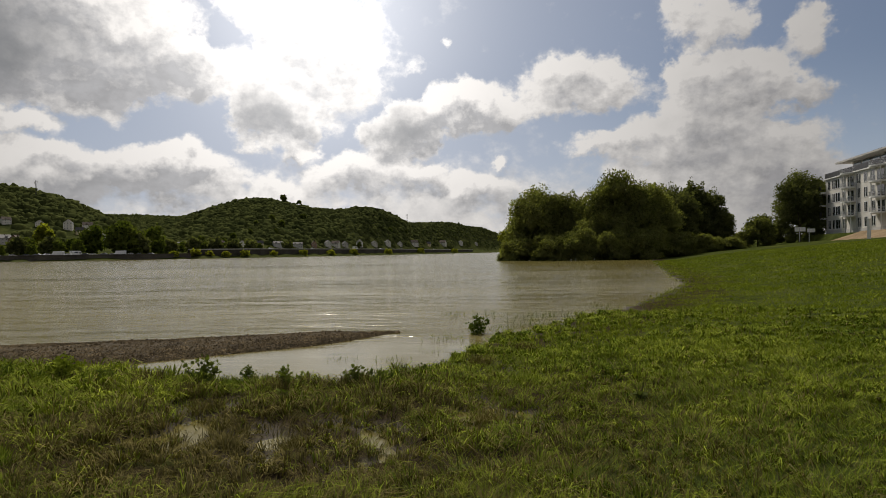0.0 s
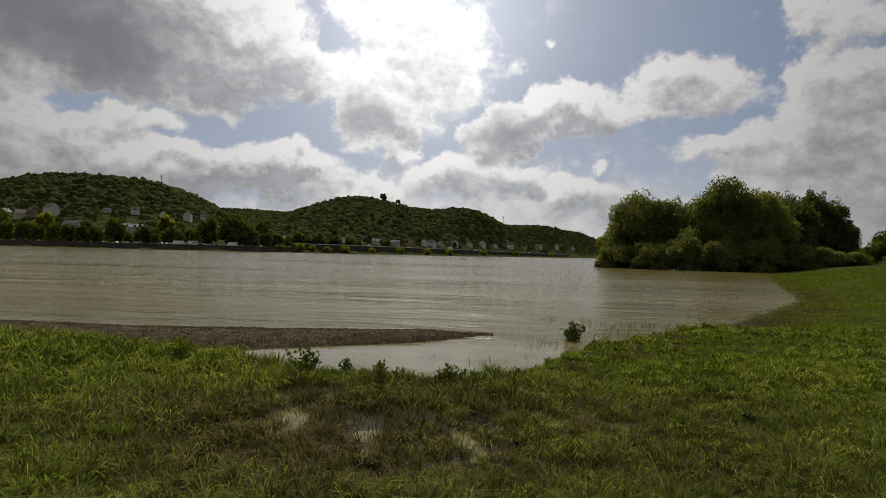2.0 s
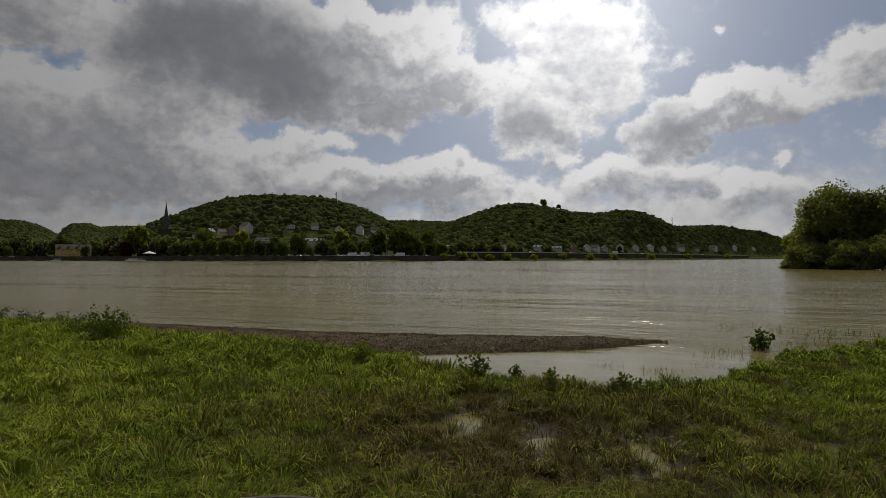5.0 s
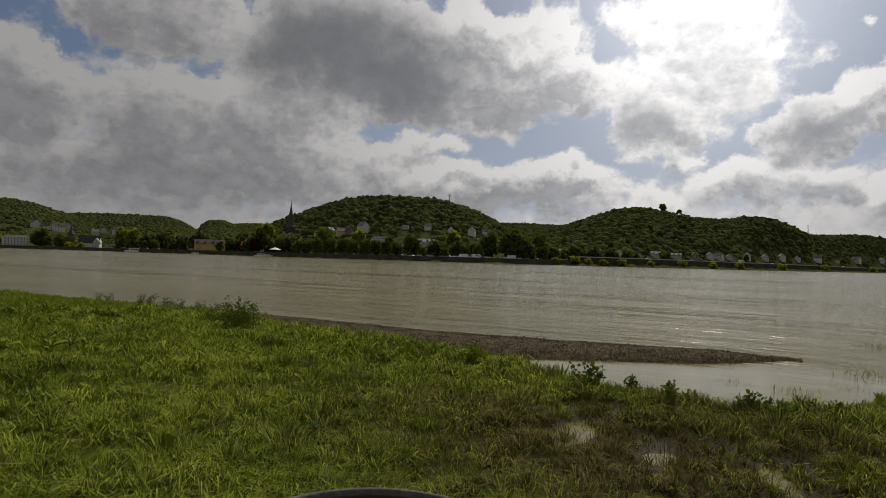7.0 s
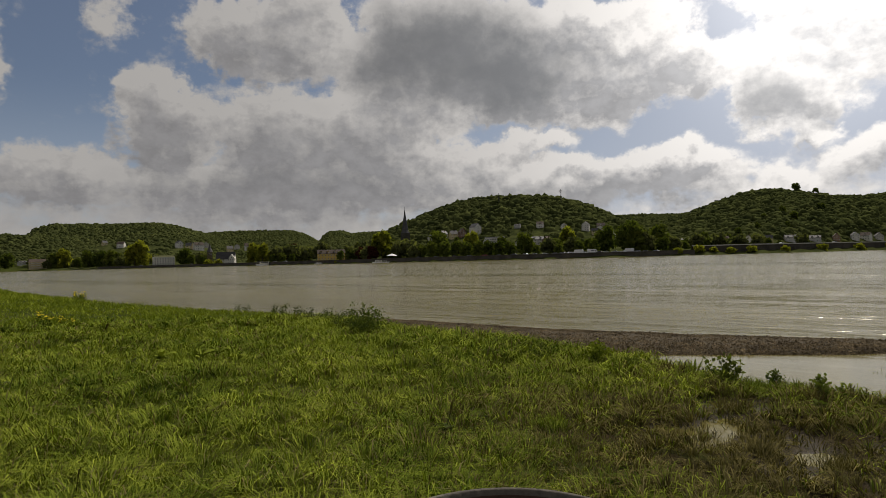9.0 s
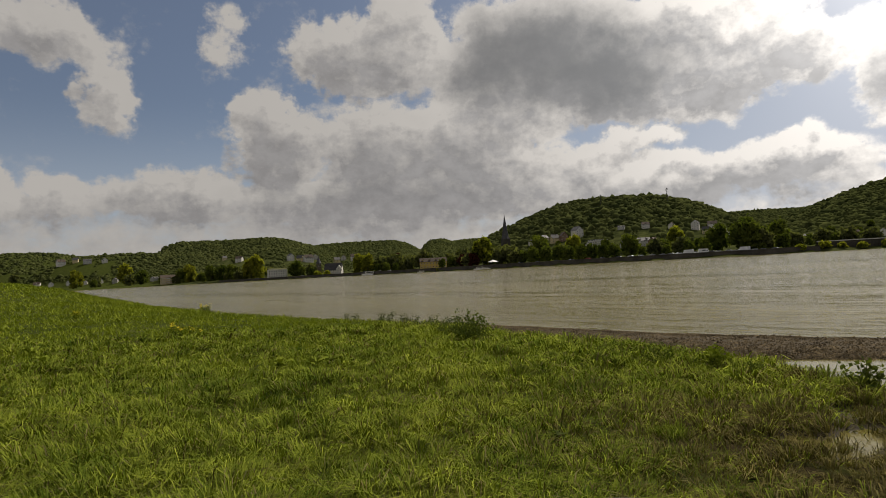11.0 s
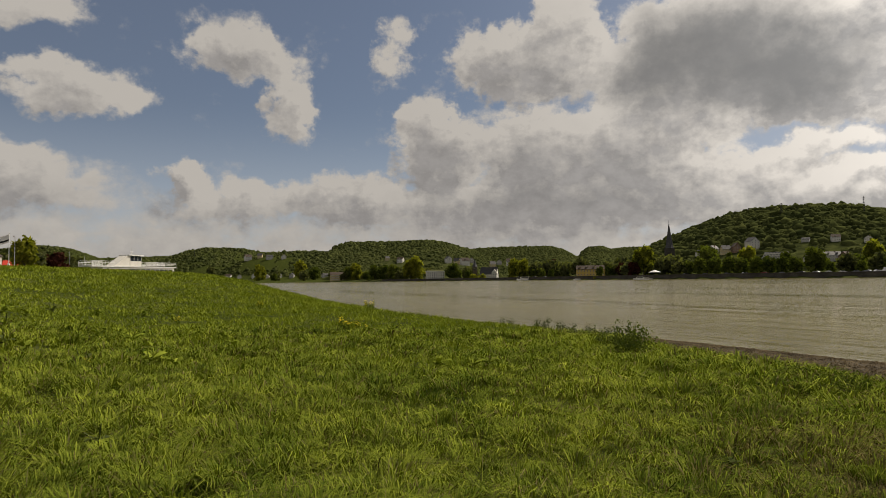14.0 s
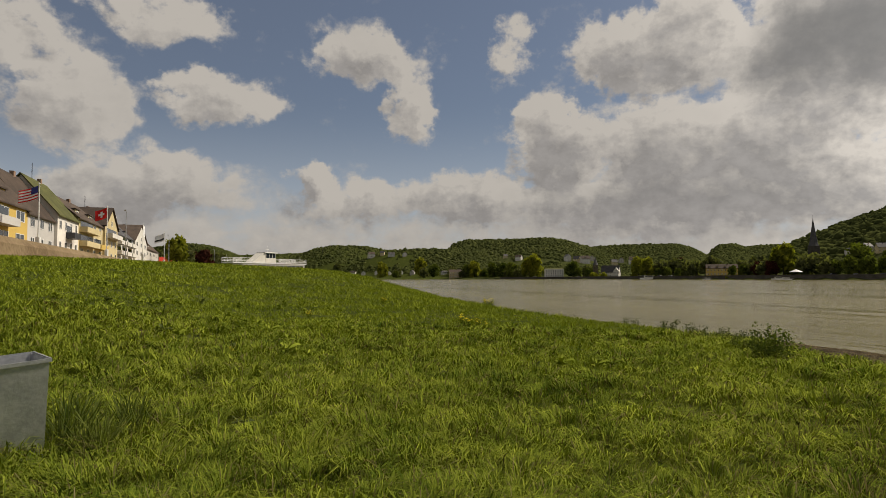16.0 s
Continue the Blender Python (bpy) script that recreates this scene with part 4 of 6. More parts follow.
def make_cars():
    rng = random.Random(8)
    protos = [make_car(CAR_PAINT[0], False, "white car parked on the far quay"), make_car(CAR_PAINT[1], False, "silver grey car parked on the far quay"),
              make_car(CAR_PAINT[2], False, "black car parked on the far quay"), make_car(CAR_PAINT[3], False, "dark red car parked on the far quay"),
              make_car(CAR_PAINT[0], True, "white camper van parked on the far quay")]
    used = set()
    for az in (24.8, 25.6, 26.3, 27.0, 27.6, 28.2, 28.9, 29.5, 30.1, 30.7, 31.3, 32.0, 32.7, 33.4, 34.2, 35.2, 36.0, 37.0, 38.3, 39.6, 41.0, 42.3, 44.0, 45.5, 57.4, 58.3, 59.6, 65.0, 68.9, 71.2):
        i = rng.choice((0, 0, 1, 1, 2, 3, 4, 0))
        x, y, z, r = quay_point(az, 5.0 + rng.random() * 2.5)
        m = facing(x, y, z, rng.choice((0, 180, 35, 150)))
        if i in used:
            copy_thing(protos[i], m)
        else:
            protos[i].matrix_basis = m
            used.add(i)
    for i, az in zip((0, 1, 4, 0, 2, 0), (15.2, 11.6, 7.9, 5.6, 3.7, 0.8)):
        x, y, z, r = quay_point(az, 12.0)
        ob = copy_thing(protos[i], Matrix.LocRotScale((x, y, 5.2), Euler((0, 0, radians(70))), None))
        tagged(ob, "car on the far river road")
    for o in protos:
        tagged(o, group="cars on the far bank")


make_cars()


# ---------------------------------------------------------------- far bank: houses
CLEAR = [(38.9, 400.0), (46.75, 440.0), (63.6, 720.0)]


def make_far_town():
    kinds = [
        make_house("town_house", 9, 8, 5.6, 9.2, PALE_WALL, SLATE, 2, 3, "y", label="pale gabled town house with slate roof"),
        make_house("town_house", 11, 9, 6.0, 9.6, WHITE_WALL, BROWN_ROOF, 2, 4, "x", dormers=1, label="white town house with brown tiled roof"),
        make_house("town_house", 10, 8, 5.8, 10.2, CREAM_WALL, SLATE, 2, 3, "x", label="cream town house with steep slate roof"),
        make_house("town_house", 8, 8, 6.0, 10.0, BROWN_WALL, BROWN_ROOF, 2, 3, "y", label="brown brick house with tiled gable"),
        make_house("villa", 10, 10, 8.4, 12.5, WHITE_WALL, SLATE, 3, 3, "y", label="tall white villa with slate gable roof"),
        make_house("town_house", 14, 9, 5.6, 8.6, GREY_WALL, SLATE, 2, 5, "x", dormers=2, label="long grey house with slate roof"),
    ]
    # azimuth, degrees of the foot, kind, turn, scale
    rows = [
        (40.4, 2.15, 4, 20, 0.85), (41.6, 2.0, 3, 10, 0.8), (43.3, 1.9, 0, -20, 0.8), (44.4, 1.7, 0, 15, 0.8), (42.4, 1.85, 2, 30, 0.75), (36.1, 0.75, 1, 10, 1.0), (34.0, 0.9, 3, -10, 1.05),
        (34.9, 1.1, 5, 0, 0.8), (32.5, 2.4, 0, 15, 0.75), (30.6, 2.2, 4, -15, 0.8), (29.8, 1.75, 2, 20, 0.85), (31.6, 0.7, 0, 10, 0.8), (28.6, 1.4, 1, -20, 0.85), (29.3, 2.2, 1, -10, 0.7), (34.6, 2.6, 1, 5, 0.6), (36.6, 2.6, 5, 5, 0.55),
        (27.6, 1.0, 5, 5, 0.8), (28.9, 0.75, 3, 30, 0.8), (38.4, 0.9, 0, 25, 0.6), (25.0, 1.1, 0, 20, 0.7), (22.6, 0.55, 5, 0, 1.0), (24.2, 0.9, 1, 25, 0.6),
        (17.6, 0.75, 0, 25, 0.95), (19.2, 0.7, 3, -10, 0.9), (16.1, 0.7, 2, -20, 0.9), (14.6, 0.65, 5, 5, 1.0), (12.9, 0.6, 5, -5, 0.95), (11.5, 0.6, 3, 10, 1.0), (10.3, 0.62, 4, 10, 0.85), (8.8, 0.6, 0, 15, 1.1),
        (7.5, 0.62, 4, -15, 0.95), (6.2, 0.62, 0, 10, 1.2), (5.0, 0.62, 4, 12, 1.0), (3.9, 0.6, 0, -15, 1.2), (2.6, 0.62, 1, 0, 1.2), (1.3, 0.6, 2, 10, 1.2), (0.0, 0.62, 1, 5, 1.3), (-1.6, 0.6, 4, 0, 1.2), (-3.0, 0.6, 0, 0, 1.3), (9.6, 0.6, 1, 0, 0.9),
        (53.2, 0.35, 2, 5, 1.0), (54.1, 0.35, 2, -5, 1.0), (55.0, 0.4, 1, 10, 1.0), (52.2, 0.5, 3, 0, 1.0), (56.0, 0.5, 0, 5, 1.0), (57.0, 0.6, 4, -10, 1.2), (54.6, 0.75, 0, 15, 1.1), (55.6, 0.8, 3, 0, 1.1), (53.6, 0.85, 2, 0, 1.1), (56.6, 0.95, 1, 20, 1.1),
        (58.2, 0.55, 4, 15, 1.1), (51.0, 0.5, 5, 0, 1.0), (64.5, 1.3, 1, 10, 1.2), (65.2, 1.4, 2, -10, 1.2), (63.9, 1.5, 0, 10, 1.2), (66.0, 1.5, 4, 10, 1.0), (61.4, 1.3, 0, 5, 1.2), (60.4, 1.2, 1, -5, 1.2), (62.0, 1.1, 2, 0, 1.2),
        (70.3, 1.6, 1, 0, 0.9), (71.5, 1.8, 2, 0, 0.9), (78.2, 0.4, 3, 10, 1.0), (79.0, 0.4, 2, -10, 1.0), (79.9, 0.35, 0, 0, 1.0), (81.0, 0.3, 4, 10, 0.8), (82.0, 0.3, 0, -20, 0.9), (83.1, 0.3, 4, 10, 0.8), (84.3, 0.3, 0, 15, 0.9), (85.2, 0.3, 1, 5, 0.8), (77.0, 0.35, 5, 5, 0.9),
        (74.4, 0.3, 1, 15, 0.6), (83.6, 1.9, 1, 0, 1.0), (81.8, 2.0, 5, 5, 1.0), (80.6, 2.0, 0, 5, 1.0), (82.6, 2.1, 2, 5, 1.0)]
    used = set()
    for az, el, k, turn, s in rows:
        x, y, z, r = spot(az, el, 14.0)
        CLEAR.append((az, r))
        m = facing(x, y, z - 0.3, turn + (az * 37) % 50 - 25, s * (0.85 if az < 20.5 else 1.0 if r < 700 else (r / 700) ** 0.35))
        if k in used:
            copy_thing(kinds[k], m)
        else:
            kinds[k].matrix_basis = m
            used.add(k)
    for o in kinds:
        tagged(o, group="houses of the far town")


make_far_town()


def make_landmarks():
    # white classical riverside house
    x, y, z, r = spot(67.2, -9, 18.0)
    t = new("riverside_hotel")
    part("wall", boxes((-12, -6, -1.5, 12, 6, 10.0)), WHITE_WALL, t)
    part("cornice", boxes((-12.4, -6.4, 10.0, 12.4, 6.4, 10.5)), FRAME_WHITE, t)
    bm = bmesh.new()
    prism(bm, [(-6.2, 10.5), (6.2, 10.5), (2.5, 12.4), (-2.5, 12.4)], -11.8, 11.8, "x")
    part("roof", bm, MOSS_ROOF, t)
    for f in range(3):
        for b in range(8):
            window(t, -10.5 + 3 * b, -6, 0.8 + 3.2 * f, 1.3, 2.1)
    t.matrix_basis = facing(x, y, z, 8, 1.0)
    tagged(t, "white three-storey riverside hotel with a flat hipped roof", "hotel")
    # half-timbered house with a black roof
    x, y, z, r = spot(62.3, -9, 20.0)
    t = make_house("black_roofed_house", 20, 11, 5.4, 13.0, WHITE_WALL, SLATE, 2, 8, "x", label="long white house with a steep black slate roof")
    bm = bmesh.new()
    prism(bm, [(-3.2, 5.0), (3.2, 5.0), (3.2, 6.4), (0, 10.6), (-3.2, 6.4)], -6.3, 0.0, "y")
    for v in bm.verts:
        v.co.x += 7.6
    g = part("cross_gable", bm, WHITE_WALL, t, "white stepped cross gable")
    window(g, 7.6, -6.3, 6.2, 1.2, 1.6)
    t.matrix_basis = facing(x, y, z, -14, 1.0)
    # old tower with pointed cap
    x, y, z, r = spot(63.6, -9, 34.0)
    t = new("church_tower")
    part("wall", boxes((-2.6, -2.6, -1.5, 2.6, 2.6, 14.5)), STONE, t)
    bm = bmesh.new()
    lathe(bm, [(3.5, 14.5), (1.7, 19.0), (0.05, 25.0)], 8)
    part("spire_roof", bm, SLATE, t)
    for i in range(2):
        window(t, -1.1 + 2.2 * i, -2.6, 10.6, 0.8, 2.0, 0)
    t.matrix_basis = facing(x, y, z, 10, 1.0)
    tagged(t, "old stone church tower with pointed slate cap", "tower")
    # slender church spire under the hill
    x, y, z, r = spot(46.75, 0.9, 60.0)
    t = new("church_spire")
    part("wall", boxes((-3.2, -3.2, -2, 3.2, 3.2, 15)), DARK_STONE, t)
    bm = bmesh.new()
    lathe(bm, [(3.9, 15), (3.0, 17.5), (0.12, 36.5), (0.06, 39.0)], 8)
    part("spire_roof", bm, SLATE, t)
    t.matrix_basis = facing(x, y, z, 20, 1.12)
    tagged(t, "tall slender black church spire among trees", "church")
    # terraced concrete flats on the slope
    x, y, z, r = spot(38.9, 1.35, 30.0)
    t = new("terraced_flats")
    for i in range(3):
        w0 = part("storey", boxes((-13 + 1.5 * i, -5 + 1.6 * i, -2 + 3.0 * (i + 0.7) - 2.1, 13 + 2.0 * i, 7, 3.0 * (i + 0.7))), GREY_WALL, t)
        part("balcony", boxes((-13 + 1.5 * i, -6.2 + 1.6 * i, 3.0 * (i + 0.7) - 2.4, 13 + 2.0 * i, -5 + 1.6 * i, 3.0 * (i + 0.7) - 1.4)), WHITE_WALL, w0)
        for b in range(7):
            window(w0, -10.5 + 3.6 * b + 1.5 * i, -5 + 1.6 * i, 3.0 * (i + 0.7) - 1.5, 2.4, 1.3)
    t.matrix_basis = facing(x, y, z, -12, 0.62)
    tagged(t, "terraced concrete apartment block with white balconies", "apartments")
    # cream hotel with balconies
    x, y, z, r = spot(76.0, -9, 16.0)
    t = make_house("balcony_hotel", 22, 11, 9.6, 13.6, CREAM_WALL, BROWN_ROOF, 3, 7, "x", label="cream hotel with three rows of balconies")
    for f in range(3):
        for b in range(3):
            part("balcony", boxes((-9.5 + 6.8 * b, -6.9, 0.9 + 3.2 * f, -4.5 + 6.8 * b, -5.5, 1.9 + 3.2 * f)), WHITE_WALL, t)
    t.matrix_basis = facing(x, y, z, 5, 1.0)
    # yellow terrace house row with red roofs
    x, y, z, r = spot(53.4, -9, 22.0)
    t = make_house("yellow_terrace", 24, 9, 6.4, 9.6, YELLOW_WALL, BROWN_ROOF, 2, 9, "x", dormers=4, label="yellow terrace with dormers and red-brown roof")
    t.matrix_basis = facing(x, y, z, 4, 1.0)
    # white parasol on the quay
    x, y, z, r = quay_point(48.0, 5.0)
    t = new("parasol")
    bm = bmesh.new()
    tube(bm, (0, 0, 0), (0, 0, 3.0), 0.06, 0.06, 8)
    part("pole", bm, DARK_METAL, t)
    bm = bmesh.new()
    lathe(bm, [(4.2, 2.7), (4.2, 2.9), (0.1, 4.6)], 12)
    part("canopy", bm, FRAME_WHITE, t)
    t.matrix_basis = facing(x, y, z)
    tagged(t, "large white parasol on the far quay", "parasol")
    # radio masts on the hill
    proto = None
    for az, el, tall in ((32.7, 4.85, 17.0), (3.2, 2.9, 18.0), (38.2, 5.1, 12.0), (87.9, 2.45, 20.0)):
        x, y, z, r = spot(az, el - 0.25, 60.0)
        t = new("radio_mast")
        bm = bmesh.new()
        for sx, sy in ((-0.8, -0.5), (0.8, -0.5), (0, 0.9)):
            tube(bm, (sx, sy, -2), (sx * 0.3, sy * 0.3, tall), 0.14, 0.10, 5)
        part("lattice", bm, DARK_METAL, t)
        for i in range(6):
            h = tall * (i + 1) / 6.5
            part("cross_brace", boxes((-0.8, -0.6, h, 0.8, 0.7, h + 0.18)), DARK_METAL, t)
        part("antenna", boxes((-1.3, -0.3, tall * 0.80, -0.9, 0.2, tall * 0.92), (0.9, -0.3, tall * 0.82, 1.3, 0.2, tall * 0.95)), FRAME_WHITE, t)
        t.matrix_basis = facing(x, y, z)
        tagged(t, "lattice radio mast standing above the woods", "mast", group="radio masts")
    # small boats along the far quay
    for az, label, s in ((49.1, "white cabin boat moored at the far quay", 1.0), (54.4, "small white motor boat moored at the far quay", 0.8), (59.0, "long white landing boat at a pontoon", 1.7), (48.6, "white pleasure boat at the quay", 0.8)):
        x, y, z, r = quay_point(az, 0.0)
        k = (r - 5.0) / r
        t = new("moored_boat")
        bm = bmesh.new()
        prism(bm, [(-5.5, 0.15), (4.2, 0.15), (6.2, 1.25), (-5.6, 1.1)], -1.5, 1.5, "y")
        for v in bm.verts:
            if v.co.x > 5:
                v.co.y *= 0.15
        part("hull", bm, FRAME_WHITE, t)
        part("cabin", boxes((-3.5, -1.1, 1.0, 1.5, 1.1, 2.3), bevel=0.12), WHITE_WALL, t)
        part("cabin_window", boxes((-3.0, -1.13, 1.5, 1.0, -1.09, 2.0)), PANE, t)
        t.matrix_basis = facing(x * k, y * k, -0.3, 5, s)
        tagged(t, label, "boat", group="boats on the far bank")


make_landmarks()


def make_far_trees():
    g = "trees along the far quay"
    a = make_tree("lime_tree", 31, 11, 5.0, 1.0, 620, TOWN_LEAF, 9, 0.12, label="round green tree on the far quay")
    b = make_tree("plane_tree", 32, 13, 6.5, 1.1, 760, TOWN_LEAF, 11, 0.10, label="broad plane tree on the far bank")
    c = make_tree("chestnut_tree", 33, 9, 5.5, 1.0, 560, POPLAR, 9, 0.05, label="dark low chestnut on the far bank")
    d = make_tree("golden_tree", 34, 15, 6.2, 1.2, 820, WILLOW_GOLD, 11, 0.08, label="tall yellow-green tree on the far bank")
    e = make_tree("copper_beech", 35, 10, 5.5, 1.0, 560, COPPER, 9, 0.08, label="dark red copper beech on the far bank")
    u = make_tree("river_bush", 36, 3.2, 3.2, 0.7, 260, WILLOW_GOLD, 7, 0.0, label="low yellow-green bush at the far shore", category="bush")

    def row(proto, spots, group):
        for i, (az, back, s) in enumerate(spots):
            x, y, z, r = spot(az, -9, back)
            m = Matrix.LocRotScale((x, y, z - 0.2), Euler((0, 0, az * 3.1)), (s * 1.12, s * 1.12, s * 1.2))
            ob = copy_thing(proto, m) if i else proto
            if not i:
                proto.matrix_basis = m
            tagged(ob, group=group)
    # garden trees between and behind the houses
    rnd = random.Random(9)
    between = [(rnd.uniform(28, 48), rnd.uniform(45, 130), rnd.uniform(0.6, 0.95)) for i in range(44)] + [(rnd.uniform(3, 28), rnd.uniform(80, 170), rnd.uniform(0.5, 0.85)) for i in range(30)]
    gardens = [(rnd.uniform(49, 96), rnd.uniform(22, 130), rnd.uniform(0.9, 1.5)) for i in range(70)]
    row(a, [(24.2, 14, 0.7), (30.0, 14, 0.8), (31.2, 15, 0.75), (35.0, 22, 0.6), (37.3, 12, 0.85), (38.3, 11, 0.9), (39.2, 11, 0.95), (40.2, 12, 0.95), (41.2, 14, 0.95), (42.2, 12, 1.0), (43.2, 16, 1.05), (44.4, 12, 1.0),
            (45.3, 16, 0.9), (51.7, 12, 0.8), (52.6, 14, 0.75), (56.8, 14, 0.7), (57.6, 13, 0.8), (58.4, 14, 0.75), (64.2, 12, 0.95), (65.1, 12, 1.05), (73.4, 16, 1.2), (81.4, 30, 1.2), (20.6, 26, 0.7), (26.3, 30, 0.7), (33.0, 22, 0.6)] + between, g)
    row(b, [(26.2, 18, 1.05), (27.0, 22, 1.0), (43.8, 26, 1.0), (65.6, 14, 1.0), (71.8, 14, 1.1), (72.6, 16, 1.15), (70.9, 15, 1.1), (74.9, 20, 1.1), (78.0, 60, 1.2), (36.0, 60, 0.8), (29.0, 60, 0.9), (24.6, 60, 0.9)], g)
    row(c, [(45.9, 14, 0.9), (46.4, 30, 1.2), (47.2, 24, 1.2), (46.9, 40, 1.3), (47.8, 34, 1.2), (50.2, 14, 0.9), (51.0, 18, 0.9), (25.6, 16, 1.0), (19.8, 22, 0.9), (16.9, 24, 0.8), (21.4, 40, 0.9), (69.8, 14, 1.1), (70.4, 12, 1.1), (71.3, 13, 1.0), (75.4, 12, 1.0), (33.9, 40, 0.9), (41.8, 40, 1.0), (31.8, 36, 0.9), (13.8, 30, 0.8), (23.3, 36, 0.8), (18.3, 30, 0.8)] + gardens, g)
    row(d, [(48.9, 24, 1.25), (68.9, 18, 1.15), (69.4, 14, 1.05), (74.3, 24, 1.0), (60.0, 16, 0.75), (59.3, 15, 0.7), (32.2, 90, 0.7), (79.2, 50, 1.3), (82.6, 40, 1.1), (40.8, 70, 0.7)], g)
    row(e, [(50.6, 16, 0.9), (56.8, 60, 1.4), (49.7, 14, 0.8)], "copper beeches of the far town")
    row(u, [(23.0, 1.0, 0.9), (20.2, 1.0, 0.7), (18.9, 1.2, 0.8), (17.4, 1.0, 0.8), (15.0, 1.2, 0.8), (12.4, 1.2, 0.9), (10.0, 1.2, 1.0), (21.4, 1.4, 0.9), (8.0, 1.2, 1.1), (5.0, 1.2, 1.2), (2.0, 1.4, 1.3), (-1.0, 1.4, 1.4), (52.9, 1.0, 0.6), (62.9, 8, 1.3), (63.7, 6, 1.4)], "bushes along the far shore")
    # two lone trees on the skyline
    def hill_top(az):
        a, rs = radians(az), np.arange(500.0, 1200.0, 10.0)
        xs, ys = -math.sin(a) * rs, math.cos(a) * rs
        zs = terrain(xs, ys)
        i = int(((zs - 1.65) / rs).argmax())
        return xs[i], ys[i], zs[i], rs[i]

    s = make_tree("hilltop_tree", 37, 11, 5.0, 1.3, 320, TOWN_LEAF, 8, 0.25, label="lone round tree on the hill's skyline")
    for i, (az, k) in enumerate(((14.1, 1.0), (12.75, 0.75))):
        x, y, z, r = hill_top(az)
        m = Matrix.LocRotScale((x, y, z + 1.0), Euler((0, 0, az)), (k, k, k))
        if i:
            tagged(copy_thing(s, m), group="skyline trees")
        else:
            s.matrix_basis = m
            tagged(s, group="skyline trees")


make_far_trees()


def make_hill_woods():
    """Thousands of crowns over the slopes that face the river, in one mesh, left open in front of the houses."""
    rng = np.random.default_rng(3)
    n = 330000
    az = rng.uniform(-9, 103, n)
    r = rng.uniform(0, 1, n) ** 0.75 * 2900 + 380
    x, y = -np.sin(np.radians(az)) * r, np.cos(np.radians(az)) * r
    # leave out what lies behind the ridges
    ga, gr = np.arange(-10.0, 104.0, 0.5), np.arange(140.0, 3300.0, 25.0)
    aa, rr = np.meshgrid(np.radians(ga), gr, indexing="ij")
    slope = (terrain(-np.sin(aa) * rr, np.cos(aa) * rr) - 1.65) / rr
    ridge = np.maximum.accumulate(slope, axis=1)
    ia, ir = np.clip(((az + 10.0) / 0.5).astype(int), 0, len(ga) - 1), np.clip(((r - 140.0) / 25.0).astype(int), 0, len(gr) - 1)
    z = terrain(x, y)
    seen = (z + 7.0 - 1.65) / r > ridge[ia, ir]
    meadow = (fbm(x, y, 0.008, 3, 44) > 0.42) & (az > 62)
    town = (z < 9 + 5 * fbm(x, y, 0.01, 2, 45)) & (rng.uniform(0, 1, n) < 0.75)
    keep = seen & (beyond(x, y) > 60) & (z > 5) & ~meadow & ~town
    for ca, cr in CLEAR:
        keep &= ~((np.abs(az - ca) < 0.55) & (r > cr - 70) & (r < cr + 7))
    keep &= rng.uniform(0, 1, n) < np.clip((1000 / r) ** 0.9, 0.2, 1.0)
    pick = np.flatnonzero(keep)[:62000]
    x, y, z, r = x[pick], y[pick], z[pick], r[pick]
    m = len(x)
    rad = np.clip(rng.lognormal(0.95, 0.45, m), 1.1, 5.5) * np.maximum(1.0, r / 1400) ** 0.25
    tall = rad * rng.uniform(0.55, 1.1, m)
    # a lumpy dome of two rings and a tip
    ring, k = [(1.05, -0.1), (0.80, 0.66)], 6
    pts = [(c * math.cos(2 * math.pi * (i + 0.5 * j) / k), c * math.sin(2 * math.pi * (i + 0.5 * j) / k), h) for j, (c, h) in enumerate(ring) for i in range(k)] + [(0, 0, 1.0)]
    fs = []
    for i in range(k):
        a0, a1, b0, b1 = i, (i + 1) % k, k + i, k + (i + 1) % k
        fs += [(a0, a1, b0), (a1, b1, b0), (b0, b1, 2 * k)]
    pts, fs = np.array(pts), np.array(fs)
    v = pts[None] * (1 + 0.24 * rng.normal(0, 1, (m, len(pts), 1))) * np.stack([rad, rad, tall], 1)[:, None] + np.stack([x, y, z - 0.25 * tall], 1)[:, None]
    t = fs[None] + (np.arange(m) * len(pts))[:, None, None]
    me = tri_mesh("hill_woods", v.reshape(-1, 3), t.reshape(-1, 3), [FOREST], smooth=True)
    tagged(new("hill_woods", me), "mixed spring woods covering the far hills", "woods", kind="stuff")


make_hill_woods()

